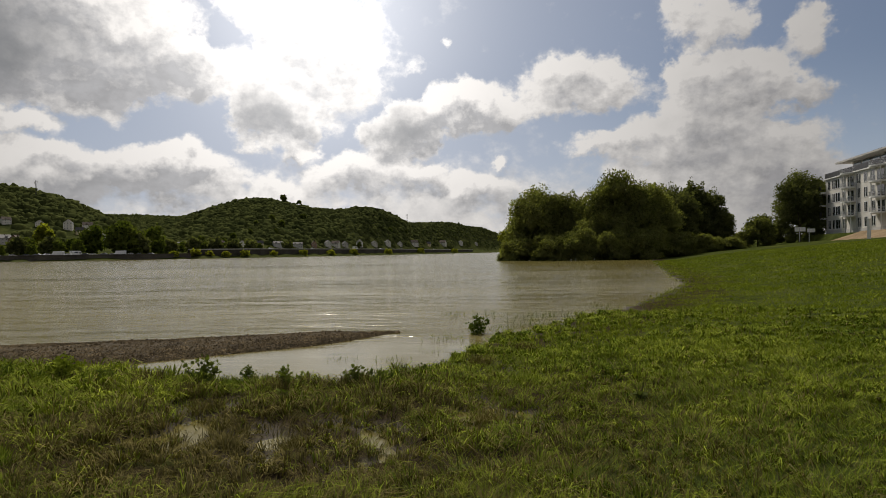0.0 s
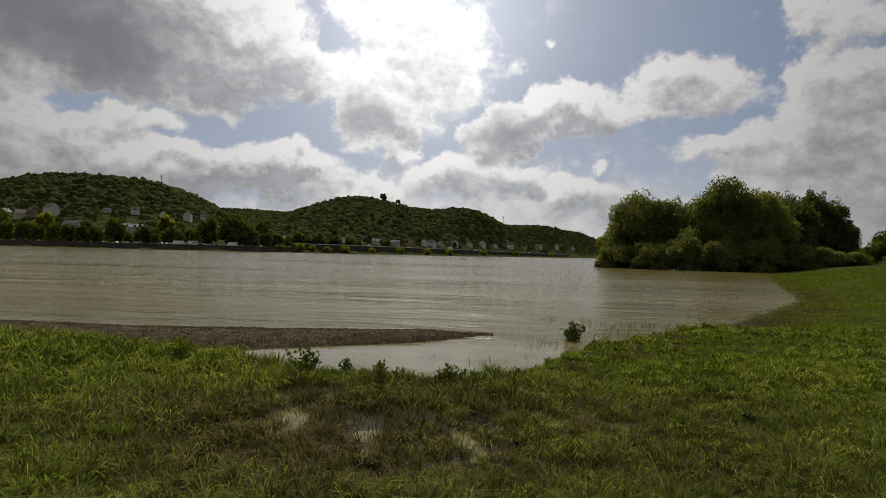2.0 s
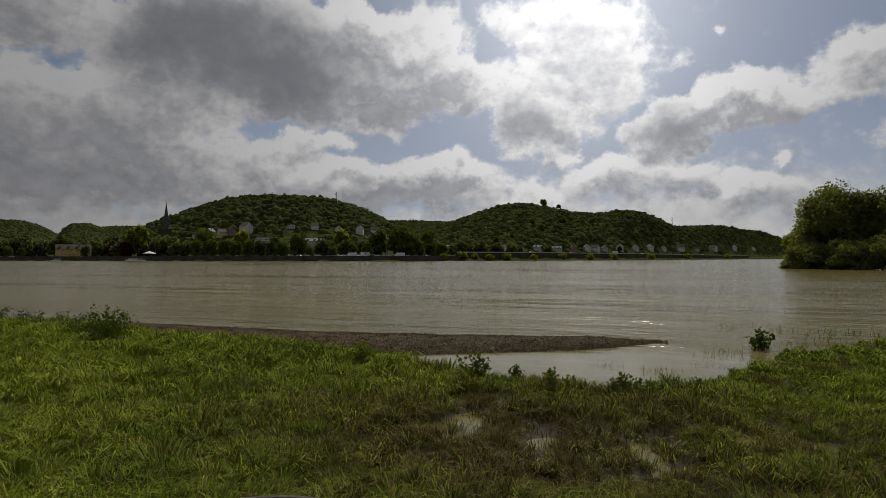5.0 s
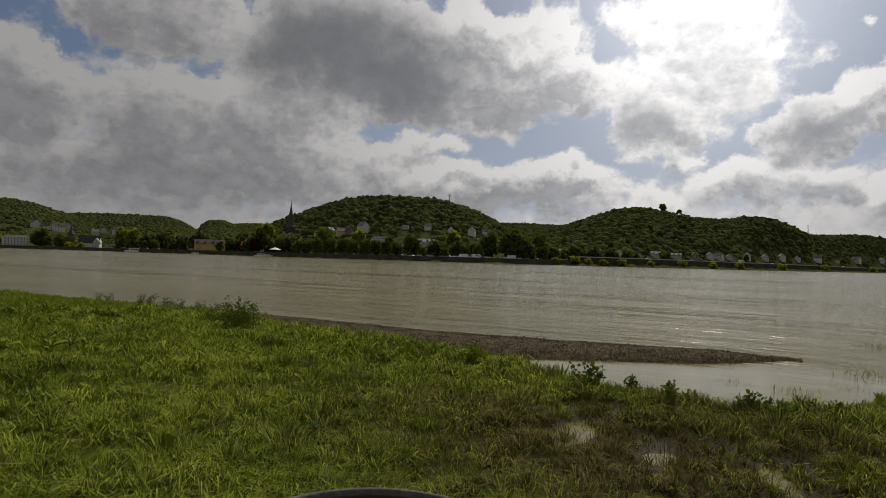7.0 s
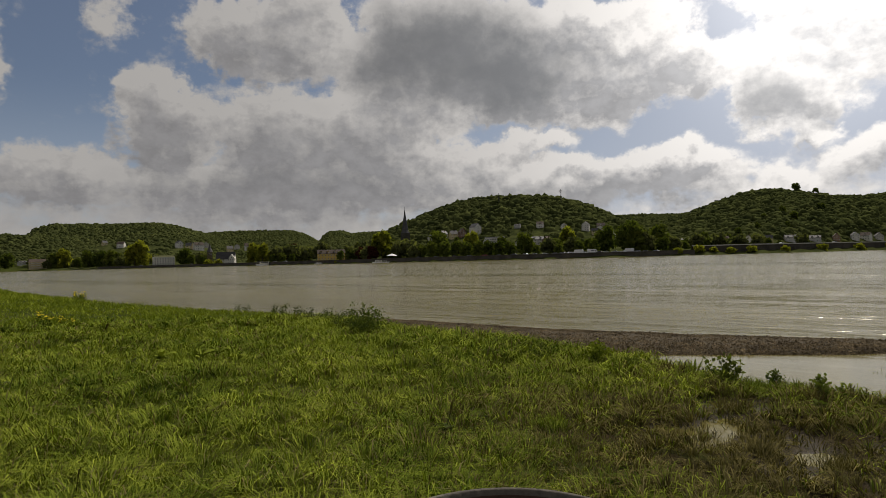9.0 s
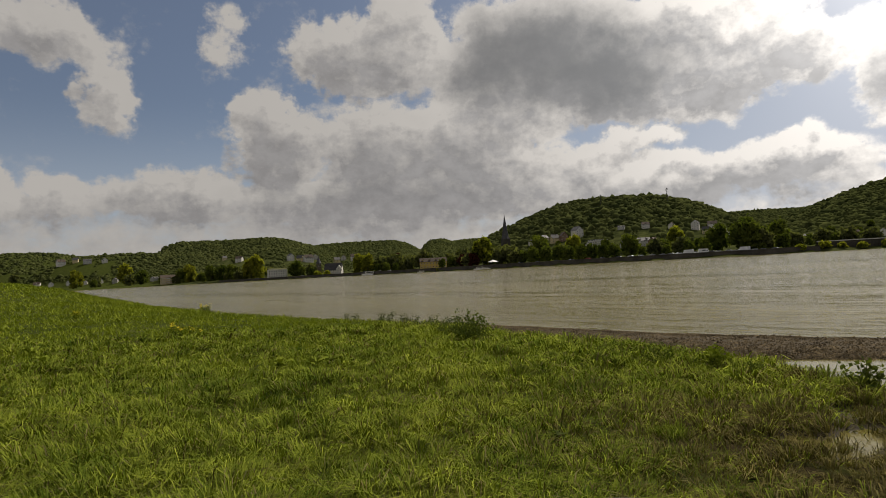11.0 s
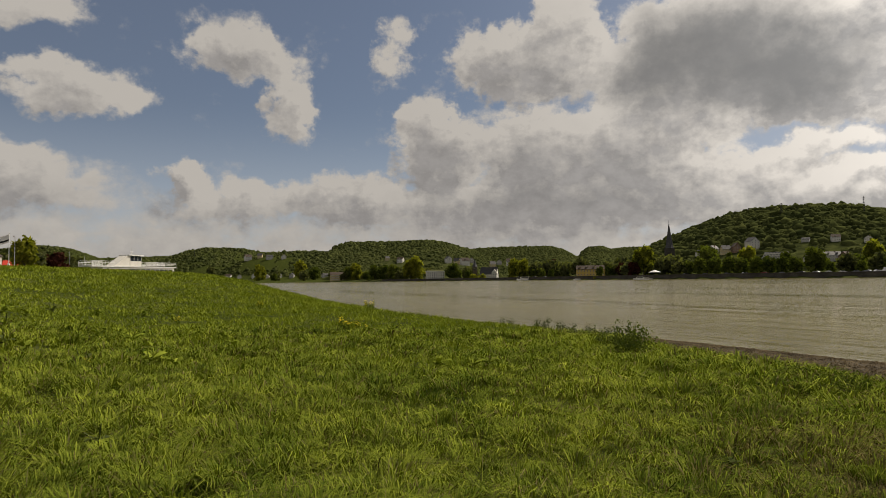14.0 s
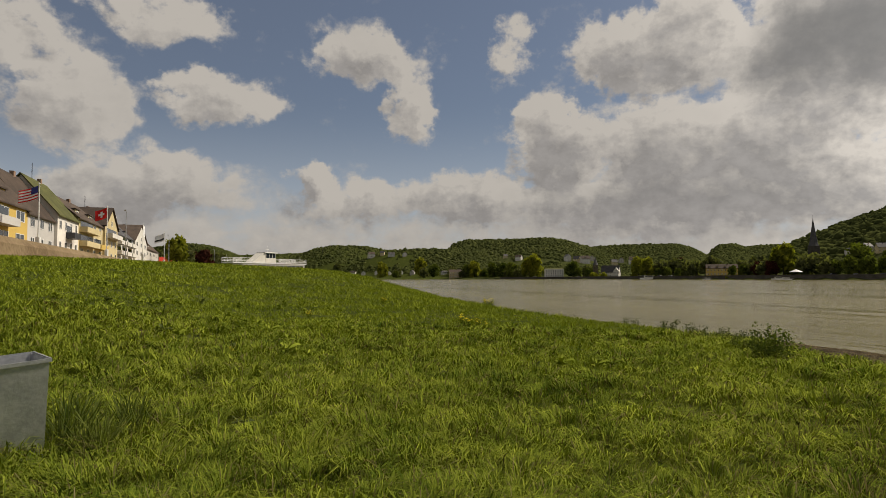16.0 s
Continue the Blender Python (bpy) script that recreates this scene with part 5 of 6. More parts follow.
# ---------------------------------------------------------------- apartment building on the high bank
def make_apartments():
    t = new("apartment_building")
    L, D, fh = 40.0, 14.0, 3.0
    body = part("wall", boxes((0, 0, -3, L, D, 12.2)), WHITE_WALL, t)
    part("plinth", boxes((-0.08, -0.08, -3, L + 0.1, 0, 0.5)), GREY_WALL, t)
    part("parapet", boxes((-0.25, -0.25, 12.2, L, 0.05, 12.45), (-0.25, 0.05, 12.2, 0.05, D, 12.45)), FRAME_WHITE, t)
    part("terrace_railing", boxes((-0.1, -0.1, 12.45, L, 0.0, 13.6), (-0.1, 0.0, 12.45, 0.0, D, 13.6)), DARK_METAL, t, "dark terrace railing panels")
    pent = part("penthouse", boxes((6.0, 2.6, 12.2, L, D - 1, 15.4)), GREY_WALL, t, "set-back glazed top storey")
    for i in range(9):
        part("glazing", boxes((6.6 + 3.7 * i, 2.5, 12.7, 9.7 + 3.7 * i, 2.6, 15.0)), PANE_BLUE, pent)
    bm = bmesh.new()
    prism(bm, [(0.6, 15.4), (D, 15.4), (D, 16.3), (2.0, 16.1), (0.6, 15.75)], 3.2, L + 1, "x")
    part("roof", bm, SLAB, t, "wide overhanging pale flat roof")
    part("roof_box", boxes((8.5, 5, 16.2, 12.5, 9, 17.4)), SLATE, t)
    for f in range(4):
        z = 0.7 + fh * f
        for x in (1.7, 3.9, 5.8, 8.6, 15.0, 17.6, 20.4, 26.0, 28.4, 31.0, 36.0, 38.2):
            window(t, x, 0, z, 2.2 if abs(x - 5.8) < 0.1 else 1.35, 2.1)
        for i in range(3):
            window(t, 0, 2.5 + 4 * i, z, 1.1, 1.9, turn=-90)
    # rounded balconies, stacked
    for cx in (11.6, 23.2, 33.6):
        for f in range(1, 5):
            z = fh * f + 0.05
            bm = bmesh.new()
            ring = [(cx + 2.1 * math.sin(a), -0.1 - 1.5 * math.cos(a) * 1.0) for a in np.linspace(-1.57, 1.57, 13)]
            lo, hi = [bm.verts.new((x, y, z)) for x, y in ring], [bm.verts.new((x, y, z + 0.28)) for x, y in ring]
            bm.faces.new(lo), bm.faces.new(hi)
            for i in range(12):
                bm.faces.new((lo[i], lo[i + 1], hi[i + 1], hi[i]))
            bm.faces.new((lo[-1], lo[0], hi[0], hi[-1]))
            bmesh.ops.recalc_face_normals(bm, faces=bm.faces)
            b = part("balcony", bm, FRAME_WHITE, t)
            bm = bmesh.new()
            for i in range(13):
                x, y = ring[i]
                tube(bm, (x, y, z + 0.28), (x, y, z + 1.15), 0.03, 0.03, 5)
            for i in range(12):
                for h in (0.6, 0.85, 1.15):
                    tube(bm, (*ring[i], z + h), (*ring[i + 1], z + h), 0.03, 0.03, 5)
            part("railing", bm, STEEL, b)
            if f < 4:
                part("balcony_door", boxes((cx - 1.2, -0.06, z + 0.3, cx + 1.2, -0.02, z + 2.5)), PANE, b)
        bm = bmesh.new()
        for s in (-1.7, 1.7):
            tube(bm, (cx + s, -0.8, -1), (cx + s, -0.8, 12.2), 0.09, 0.09, 8)
        part("balcony_post", bm, FRAME_WHITE, t)
    # end balconies with dark railings
    for f in range(1, 4):
        z = fh * f + 0.1
        b = part("end_balcony", boxes((-7.6, -0.9, z, 0, 3.0, z + 0.4)), FRAME_WHITE, t)
        part("end_railing", boxes((-7.6, -0.9, z + 0.4, -7.52, 3.0, z + 1.7), (-7.52, -0.9, z + 0.4, 0, -0.82, z + 1.7), (-7.52, 2.92, z + 0.4, 0, 3.0, z + 1.7)), DARK_METAL, b, "dark balcony railing")
        # flat dark sheet on the wall, its colour standing in for a shaded recess
        part("recess_shade_panel", boxes((-0.06, 0.6, z + 0.4, -0.01, 4.4, z + 2.7)), DARK_METAL, b)
    for x in (9.2, 14.2, 25.2):
        bm = bmesh.new()
        tube(bm, (x, -0.12, -1), (x, -0.12, 12.2), 0.08, 0.08, 8)
        part("downpipe", bm, STEEL, t)
    a = math.atan2(-24.3, -4.9)
    t.matrix_basis = Matrix.LocRotScale((77.7, 128.3, 4.5), Euler((0, 0, a)), (1, 1, 0.87))
    return tagged(t, "white modern four-storey apartment building with rounded balconies", "apartments")


APARTMENTS = make_apartments()


def make_building_bank():
    # raised earth bank in front of the building with a stone edge and a white post
    bm = bmesh.new()
    prism(bm, [(-16, -3.0), (1.0, -3.0), (1.0, 4.6), (-2.5, 4.4), (-7, 2.9), (-12, 1.5)], 22.0, 60.0, "x")
    ob = part("earth_bank", bm, EARTH, None)
    a = math.atan2(-24.3, -4.9)
    ob.matrix_basis = Matrix.LocRotScale((77.7, 128.3, -0.1), Euler((0, 0, a)), None)
    tagged(ob, "bare brown earth bank below the building", "bank", kind="structure")
    bm = bmesh.new()
    prism(bm, [(-8, -3.0), (1.0, -3.0), (1.0, 4.2), (-3.0, 4.2)], -40.0, 21.9, "x")
    ob = part("grass_bank", bm, GROUND, None)
    ob.matrix_basis = Matrix.LocRotScale((77.7, 128.3, -0.1), Euler((0, 0, a)), None)
    tagged(ob, "green bank below the path", "bank", kind="structure")
    p = new("white_post")
    part("post_body", boxes((-0.2, -0.2, -0.5, 0.2, 0.2, 2.6), bevel=0.05), FRAME_WHITE, p)
    part("post_cap", boxes((-0.24, -0.24, 2.6, 0.24, 0.24, 2.75), bevel=0.03), FRAME_WHITE, p)
    p.matrix_basis = at(-33.9, 110, 0, 20, z=2.9)
    tagged(p, "thick white post on the earth bank", "post")
    s = new("information_sign")
    for sx in (-0.8, 0.8):
        part("leg", boxes((sx - 0.06, -0.06, -0.5, sx + 0.06, 0.06, 2.2)), STEEL, s)
    part("board", boxes((-1.6, -0.05, 1.5, 0.2, -0.01, 2.3), (0.5, -0.05, 1.3, 1.8, -0.01, 2.0)), FRAME_WHITE, s)
    s.matrix_basis = at(-29.7, 140, 0, -30, z=3.2)
    tagged(s, "small white sign boards beside the path", "sign")


make_building_bank()


# ---------------------------------------------------------------- terrace of houses above the meadow
STREET = 5.0
# the terrace runs slightly away from the river
TURN = Matrix.Translation((-86, -37, 0)) @ Matrix.Rotation(0.105, 4, "Z") @ Matrix.Translation((86, 37, 0))


def make_left_row():
    # the houses look at the river, +y; built facing -y, so turned round. The first is the nearest.
    def along(az):
        """Where a bearing meets the line of house fronts, counted along the row."""
        lo, hi = -400.0, -40.0
        for i in range(50):
            mid = (lo + hi) / 2
            q = TURN @ Vector((mid, -32.5, 0))
            if math.degrees(math.atan2(-q.x, q.y)) > az:
                hi = mid
            else:
                lo = mid
        return lo

    def put(t, wide, az0, az1):
        a, b = along(az0), along(az1)
        t.matrix_basis = TURN @ Matrix.LocRotScale(((a + b) / 2, -37, STREET), Euler((0, 0, math.pi)), (abs(a - b) / wide, 0.86, 0.86))

    def balcony(t, x0, x1, y, z, mat, deep=1.4):
        b = part("balcony", boxes((x0, y - deep, z, x1, y, z + 0.2), (x0, y - deep, z + 0.2, x1, y - deep + 0.1, z + 1.05), (x0, y - deep + 0.1, z + 0.2, x0 + 0.1, y, z + 1.05), (x1 - 0.1, y - deep + 0.1, z + 0.2, x1, y, z + 1.05)), mat, t)
        part("balcony_door", boxes((x0 + 0.4, y - 0.05, z + 0.25, x1 - 0.4, y - 0.01, z + 2.3)), PANE, b)

    g = "terrace above the meadow"
    h = make_house("row_house", 13, 10, 6.4, 12.2, YELLOW_WALL, BROWN_ROOF, 2, 4, "x", dormers=2, label="yellow house with dark roof and wide dormers", win=(1.8, 1.5))
    balcony(h, -5.5, 2.5, -5, 3.1, GREY_WALL)
    put(h, 13, 115.0, 110.3), tagged(h, group=g)
    h = make_house("row_house", 9, 10, 6.0, 12.6, GREY_WALL, BROWN_ROOF, 2, 3, "x", label="pale grey house with steep dark brown roof", win=(1.3, 1.5))
    put(h, 9, 110.3, 108.6), tagged(h, group=g)
    h = make_house("row_house", 12, 11, 7.2, 13.6, PALE_WALL, MOSS_ROOF, 2, 4, "x", label="pale house with a mossy green tiled roof", win=(1.1, 1.5))
    balcony(h, -1.5, 2.2, -5.5, 3.4, DARK_METAL)
    put(h, 12, 108.6, 107.2), tagged(h, group=g)
    h = make_house("row_house", 13, 11, 8.0, 12.6, CREAM_WALL, BROWN_ROOF, 3, 4, "x", dormers=2, label="cream house with long yellow balconies", win=(1.2, 1.4))
    balcony(h, -6.0, 1.0, -5.5, 2.6, CREAM_WALL), balcony(h, -6.0, 1.0, -5.5, 5.3, CREAM_WALL), balcony(h, 1.6, 6.0, -5.5, 2.6, YELLOW_WALL)
    put(h, 13, 107.2, 105.5), tagged(h, group=g)
    h = make_house("row_house", 10, 12, 8.6, 13.2, CREAM_WALL, BROWN_ROOF, 3, 3, "y", label="tall cream gable house with satellite dishes", win=(1.2, 1.4))
    for i, (dx, dz) in enumerate(((2.5, 13.4), (4.2, 12.0), (-3.6, 12.4))):
        bm = bmesh.new()
        lathe(bm, [(0.02, 0.0), (0.35, 0.05), (0.55, 0.18)], 14, cap=False)
        d = part("satellite_dish", bm, FRAME_WHITE, h)
        d.matrix_basis = pose(dx, -5.6, dz, 75, 0, 10)
    balcony(h, -4.4, 4.4, -6, 5.8, WHITE_WALL)
    put(h, 10, 105.5, 104.6), tagged(h, group=g)
    h = make_house("row_house", 18, 11, 8.0, 13.0, WHITE_WALL, SLATE, 3, 6, "x", dormers=3, label="long white house with stacked balconies", win=(1.3, 1.4))
    for f in range(2):
        for b in range(3):
            balcony(h, -8.4 + 5.8 * b, -3.6 + 5.8 * b, -5.5, 2.6 + 2.7 * f, WHITE_WALL)
    put(h, 18, 104.6, 103.3), tagged(h, group=g)
    h = make_house("row_house", 12, 12, 8.2, 13.6, WHITE_WALL, BROWN_ROOF, 3, 3, "y", label="white gable house with brown roof", win=(1.2, 1.4))
    put(h, 12, 103.3, 102.4), tagged(h, group=g)
    h = make_house("row_house", 14, 11, 7.0, 12.0, PALE_WALL, BROWN_ROOF, 2, 4, "x", dormers=1, label="pale house with brown tiled roof")
    put(h, 14, 102.4, 101.4), tagged(h, group=g)
    r = make_house("red_kiosk", 4.6, 5, 4.6, 6.2, RED_PAINT, RED_PAINT, 2, 2, "y", chimney=False, label="bright red painted gabled kiosk", category="kiosk")
    r.matrix_basis = TURN @ pose(along(100.8), -32.0, STREET - 0.8, 0, 0, 180)
    # embankment wall, street
    bm = bmesh.new()
    prism(bm, [(-34, 0.5), (-24.0, 0.5), (-24.6, 4.4), (-25.2, STREET), (-34, STREET)], -250, -40, "x")
    ob = part("embankment", bm, EARTH, None)
    ob.matrix_basis = TURN
    tagged(ob, "rough brown earth embankment below the street", "wall", kind="structure")
    bm = boxes((-260, -70, 3.0, -30, -34, STREET))
    ob = part("street", bm, ASPHALT, None)
    ob.matrix_basis = TURN
    tagged(ob, "asphalt street in front of the terrace", "street", kind="structure")
    # antennas on the roofs
    for az, top in ((111.2, 10.5), (108.0, 11.6), (105.0, 11.4), (103.9, 11.1)):
        a = new("roof_aerial")
        bm = bmesh.new()
        tube(bm, (0, 0, -0.6), (0, 0, 2.6), 0.05, 0.04, 6)
        part("mast", bm, DARK_METAL, a)
        bm = bmesh.new()
        for i in range(4):
            tube(bm, (-0.7 + 0.08 * i, 0, 1.4 + 0.35 * i), (0.7 - 0.08 * i, 0, 1.4 + 0.35 * i), 0.03, 0.03, 5)
        part("crossbar", bm, DARK_METAL, a)
        a.matrix_basis = TURN @ pose(along(az), -37, STREET + top, 0, 0, 20)
        tagged(a, "thin television aerial on a roof ridge", "aerial", group="roof aerials")


make_left_row()

FLAG_RED = mottled("red_cloth", (0.42, 0.02, 0.02), (0.62, 0.03, 0.03), 1.0, 8.0, 0.8, 0.1, bump=0.0)
FLAG_WHITE = mottled("white_cloth", (0.66, 0.66, 0.66), (0.78, 0.78, 0.78), 1.0, 8.0, 0.8, 0.1, bump=0.0)
FLAG_BLUE = mottled("blue_cloth", (0.03, 0.04, 0.16), (0.05, 0.06, 0.24), 1.0, 8.0, 0.8, 0.1, bump=0.0)
FLAG_BLACK = mottled("black_cloth", (0.02, 0.02, 0.02), (0.04, 0.04, 0.04), 1.0, 8.0, 0.8, 0.1, bump=0.0)


def cloth(u0, u1, v0, v1, tall, back=0.0):
    """A waving panel of a flag; u runs away from the pole, v down from its top."""
    bm = bmesh.new()
    nu, nv = 10, 3
    for side in (0.0, 0.012):
        g = [[bm.verts.new((-(u0 + (u1 - u0) * i / nu), 0.16 * (u0 + (u1 - u0) * i / nu) * math.sin(2.3 * (u0 + (u1 - u0) * i / nu)) + side + back,
                            tall - (v0 + (v1 - v0) * j / nv) - 0.34 * (u0 + (u1 - u0) * i / nu))) for j in range(nv + 1)] for i in range(nu + 1)]
        for i in range(nu):
            for j in range(nv):
                bm.faces.new((g[i][j], g[i + 1][j], g[i + 1][j + 1], g[i][j + 1]))
    return bm


def make_flagpoles():
    def pole(tall, label):
        t = new("flagpole")
        bm = bmesh.new()
        tube(bm, (0, 0, -0.5), (0, 0, tall), 0.085, 0.05, 10)
        part("pole", bm, FRAME_WHITE, t)
        bm = bmesh.new()
        lathe(bm, [(0.04, tall), (0.1, tall + 0.06), (0.1, tall + 0.12), (0.02, tall + 0.2)], 10)
        part("finial", bm, FRAME_WHITE, t)
        part("pole_base", boxes((-0.22, -0.22, -0.5, 0.22, 0.22, 2.3), bevel=0.04), FRAME_WHITE, t)
        return tagged(t, label, "flagpole", group="flagpoles along the embankment")

    t = pole(7.9, "white flagpole flying a red and white striped flag")
    f = part("flag", cloth(0.1, 1.9, 0.1, 1.45, 7.9), FLAG_WHITE, t)
    for i in range(5):
        part("stripe", cloth(0.1, 1.92, 0.1 + 0.3 * i, 0.22 + 0.3 * i, 7.9, -0.02), FLAG_RED, f)
    part("canton", cloth(0.1, 0.85, 0.08, 0.8, 7.9, -0.04), FLAG_BLUE, f)
    t.matrix_basis = at(109.7, 80, 0, 84, z=3.9)
    t = pole(9.2, "white flagpole flying a red flag with a white cross")
    f = part("flag", cloth(0.1, 1.8, 0.1, 1.75, 9.2), FLAG_RED, t)
    part("cross_bar", cloth(0.5, 1.4, 0.77, 1.08, 9.2, -0.02), FLAG_WHITE, f)
    part("cross_stem", cloth(0.8, 1.1, 0.47, 1.38, 9.2, -0.03), FLAG_WHITE, f)
    t.matrix_basis = at(105.1, 116, 0, 80, z=4.2)
    t = pole(9.0, "white flagpole flying a white flag with dark stripes")
    f = part("flag", cloth(0.1, 2.4, 0.1, 1.9, 9.0), FLAG_WHITE, t)
    part("stripe", cloth(0.1, 2.42, 1.2, 1.6, 9.0, -0.02), FLAG_BLACK, f)
    t.matrix_basis = at(100.9, 172, 0, 70, z=4.2)
    t = pole(9.0, "white flagpole with a pale hanging flag")
    part("flag", cloth(0.1, 1.2, 0.1, 2.6, 9.0), FLAG_WHITE, t)
    t.matrix_basis = at(102.5, 158, z=5.0)
    p = None
    for az, r, tall in ((103.75, 134, 9.6), (100.55, 205, 9.6), (99.3, 240, 9.6), (97.0, 300, 9.6)):
        t = new("street_lamp")
        bm = bmesh.new()
        tube(bm, (0, 0, -0.5), (0, 0, tall), 0.10, 0.06, 9)
        part("pole", bm, STEEL, t)
        bm = bmesh.new()
        tube(bm, (0, 0, tall), (1.0, 0, tall + 0.25), 0.05, 0.04, 7)
        part("arm", bm, STEEL, t)
        part("lamp_head", boxes((0.8, -0.18, tall + 0.18, 1.9, 0.18, tall + 0.36), bevel=0.04), SLAB, t)
        t.matrix_basis = at(az, r, 0, 200, z=STREET)
        tagged(t, "grey street lamp above the embankment", "street lamp", group="street lamps")


make_flagpoles()


def make_left_trees_and_cars():
    a = make_tree("street_tree", 51, 11, 3.6, 0.7, 900, WILLOW_GOLD, 9, 0.12, label="yellow-green tree beside the street")
    a.matrix_basis = at(99.9, 225, z=STREET - 0.3)
    b = make_tree("copper_beech", 52, 10, 5.6, 0.7, 900, COPPER, 9, 0.06, label="dark red copper beech beside the street")
    b.matrix_basis = at(98.0, 300, z=STREET - 1.0)
    c = make_tree("dark_tree", 53, 12, 4.5, 0.8, 800, POPLAR, 9, 0.08, label="dark green tree behind the street")
    for i, (az, r, s) in enumerate(((99.3, 290, 1.0), (102.4, 330, 1.0), (101.4, 350, 1.0), (96.5, 420, 1.1), (97.3, 400, 1.1))):
        m = at(az, r, 0, az * 50, s, z=STREET - 0.5)
        ob = copy_thing(c, m) if i else c
        if not i:
            c.matrix_basis = m
        tagged(ob, group="trees behind the street")
    for i, (az, r, k) in enumerate(((100.2, 165, 2), (99.5, 170, 0), (98.9, 182, 0), (98.2, 215, 1), (97.6, 240, 0), (97.0, 262, 3), (101.6, 150, 1))):
        t = make_car(CAR_PAINT[k], False, "%s car parked beside the street" % ("white", "grey", "black", "red")[k])
        t.matrix_basis = at(az, r, 0, 20 + az, z=STREET - 0.9)
        tagged(t, group="cars beside the street")


make_left_trees_and_cars()


# ---------------------------------------------------------------- passenger ship
def make_ship():
    t = new("passenger_ship")
    bm = bmesh.new()
    prism(bm, [(-27, 0.0), (25, 0.0), (31, 2.9), (29, 3.1), (-28, 2.6)], -3.6, 3.6, "y")
    for v in bm.verts:
        if v.co.x > 28:
            v.co.y *= 0.25
    part("hull", bm, FRAME_WHITE, t)
    sal = part("saloon", boxes((-20, -3.0, 2.6, 24, 3.0, 4.7), bevel=0.15), WHITE_WALL, t)
    for sy in (-3.06, 2.98):
        for i in range(14):
            part("saloon_window", boxes((-19.0 + 3.0 * i, sy, 3.1, -16.6 + 3.0 * i, sy + 0.08, 4.3)), PANE, sal)
    part("sun_deck", boxes((-26, -3.3, 4.7, 25, 3.3, 4.95)), FRAME_WHITE, t)
    br = part("wheelhouse", boxes((-4, -2.3, 4.95, 3, 2.3, 6.2), bevel=0.1), WHITE_WALL, t)
    for sx in (-3.9, -1.6, 0.7, 2.8):
        for sy in (-2.25, 2.15):
            part("window_post", boxes((sx, sy, 6.2, sx + 0.12, sy + 0.1, 7.45)), FRAME_WHITE, br)
    part("wheelhouse_window", boxes((-3.75, -2.15, 6.2, 2.75, 2.12, 7.4)), PANE, br, "dark band of wheelhouse windows")
    part("wheelhouse_roof", boxes((-5.0, -2.8, 7.45, 4.0, 2.8, 7.7), bevel=0.08), FRAME_WHITE, t)
    bm = bmesh.new()
    tube(bm, (-0.5, 0, 7.7), (-0.5, 0, 9.4), 0.10, 0.06, 7)
    tube(bm, (-1.6, 0, 8.5), (0.6, 0, 8.5), 0.05, 0.05, 6)
    tube(bm, (24, 0, 4.9), (24, 0, 7.0), 0.08, 0.05, 7)
    tube(bm, (-26, 0, 4.9), (-26.4, 0, 6.9), 0.08, 0.05, 7)
    part("mast", bm, FRAME_WHITE, t)
    bm = bmesh.new()
    prism(bm, [(-13, 4.95), (-4.1, 4.95), (-4.1, 7.4), (-5.6, 7.4)], -2.2, 2.2, "y")
    part("stair_house", bm, WHITE_WALL, t)
    for x0, x1 in ((-26.0, -13.5), (4.5, 25.0)):
        for sy in (-3.2, 3.2):
            bm = bmesh.new()
            k = int((x1 - x0) / 1.6)
            for i in range(k + 1):
                x = x0 + (x1 - x0) * i / k
                tube(bm, (x, sy, 4.95), (x, sy, 6.0), 0.05, 0.05, 5)
            for h in (5.3, 5.65, 6.0):
                tube(bm, (x0, sy, h), (x1, sy, h), 0.05, 0.05, 5)
            part("deck_rail", bm, FRAME_WHITE, t)
    a, r = radians(92.6), 232.0
    t.matrix_basis = Matrix.LocRotScale((-math.sin(a) * r, math.cos(a) * r, 0.6), Euler((0, 0, radians(142))), (0.75, 0.75, 1.35))
    return tagged(t, "white river passenger ship with wheelhouse and railed sun deck", "ship")


make_ship()


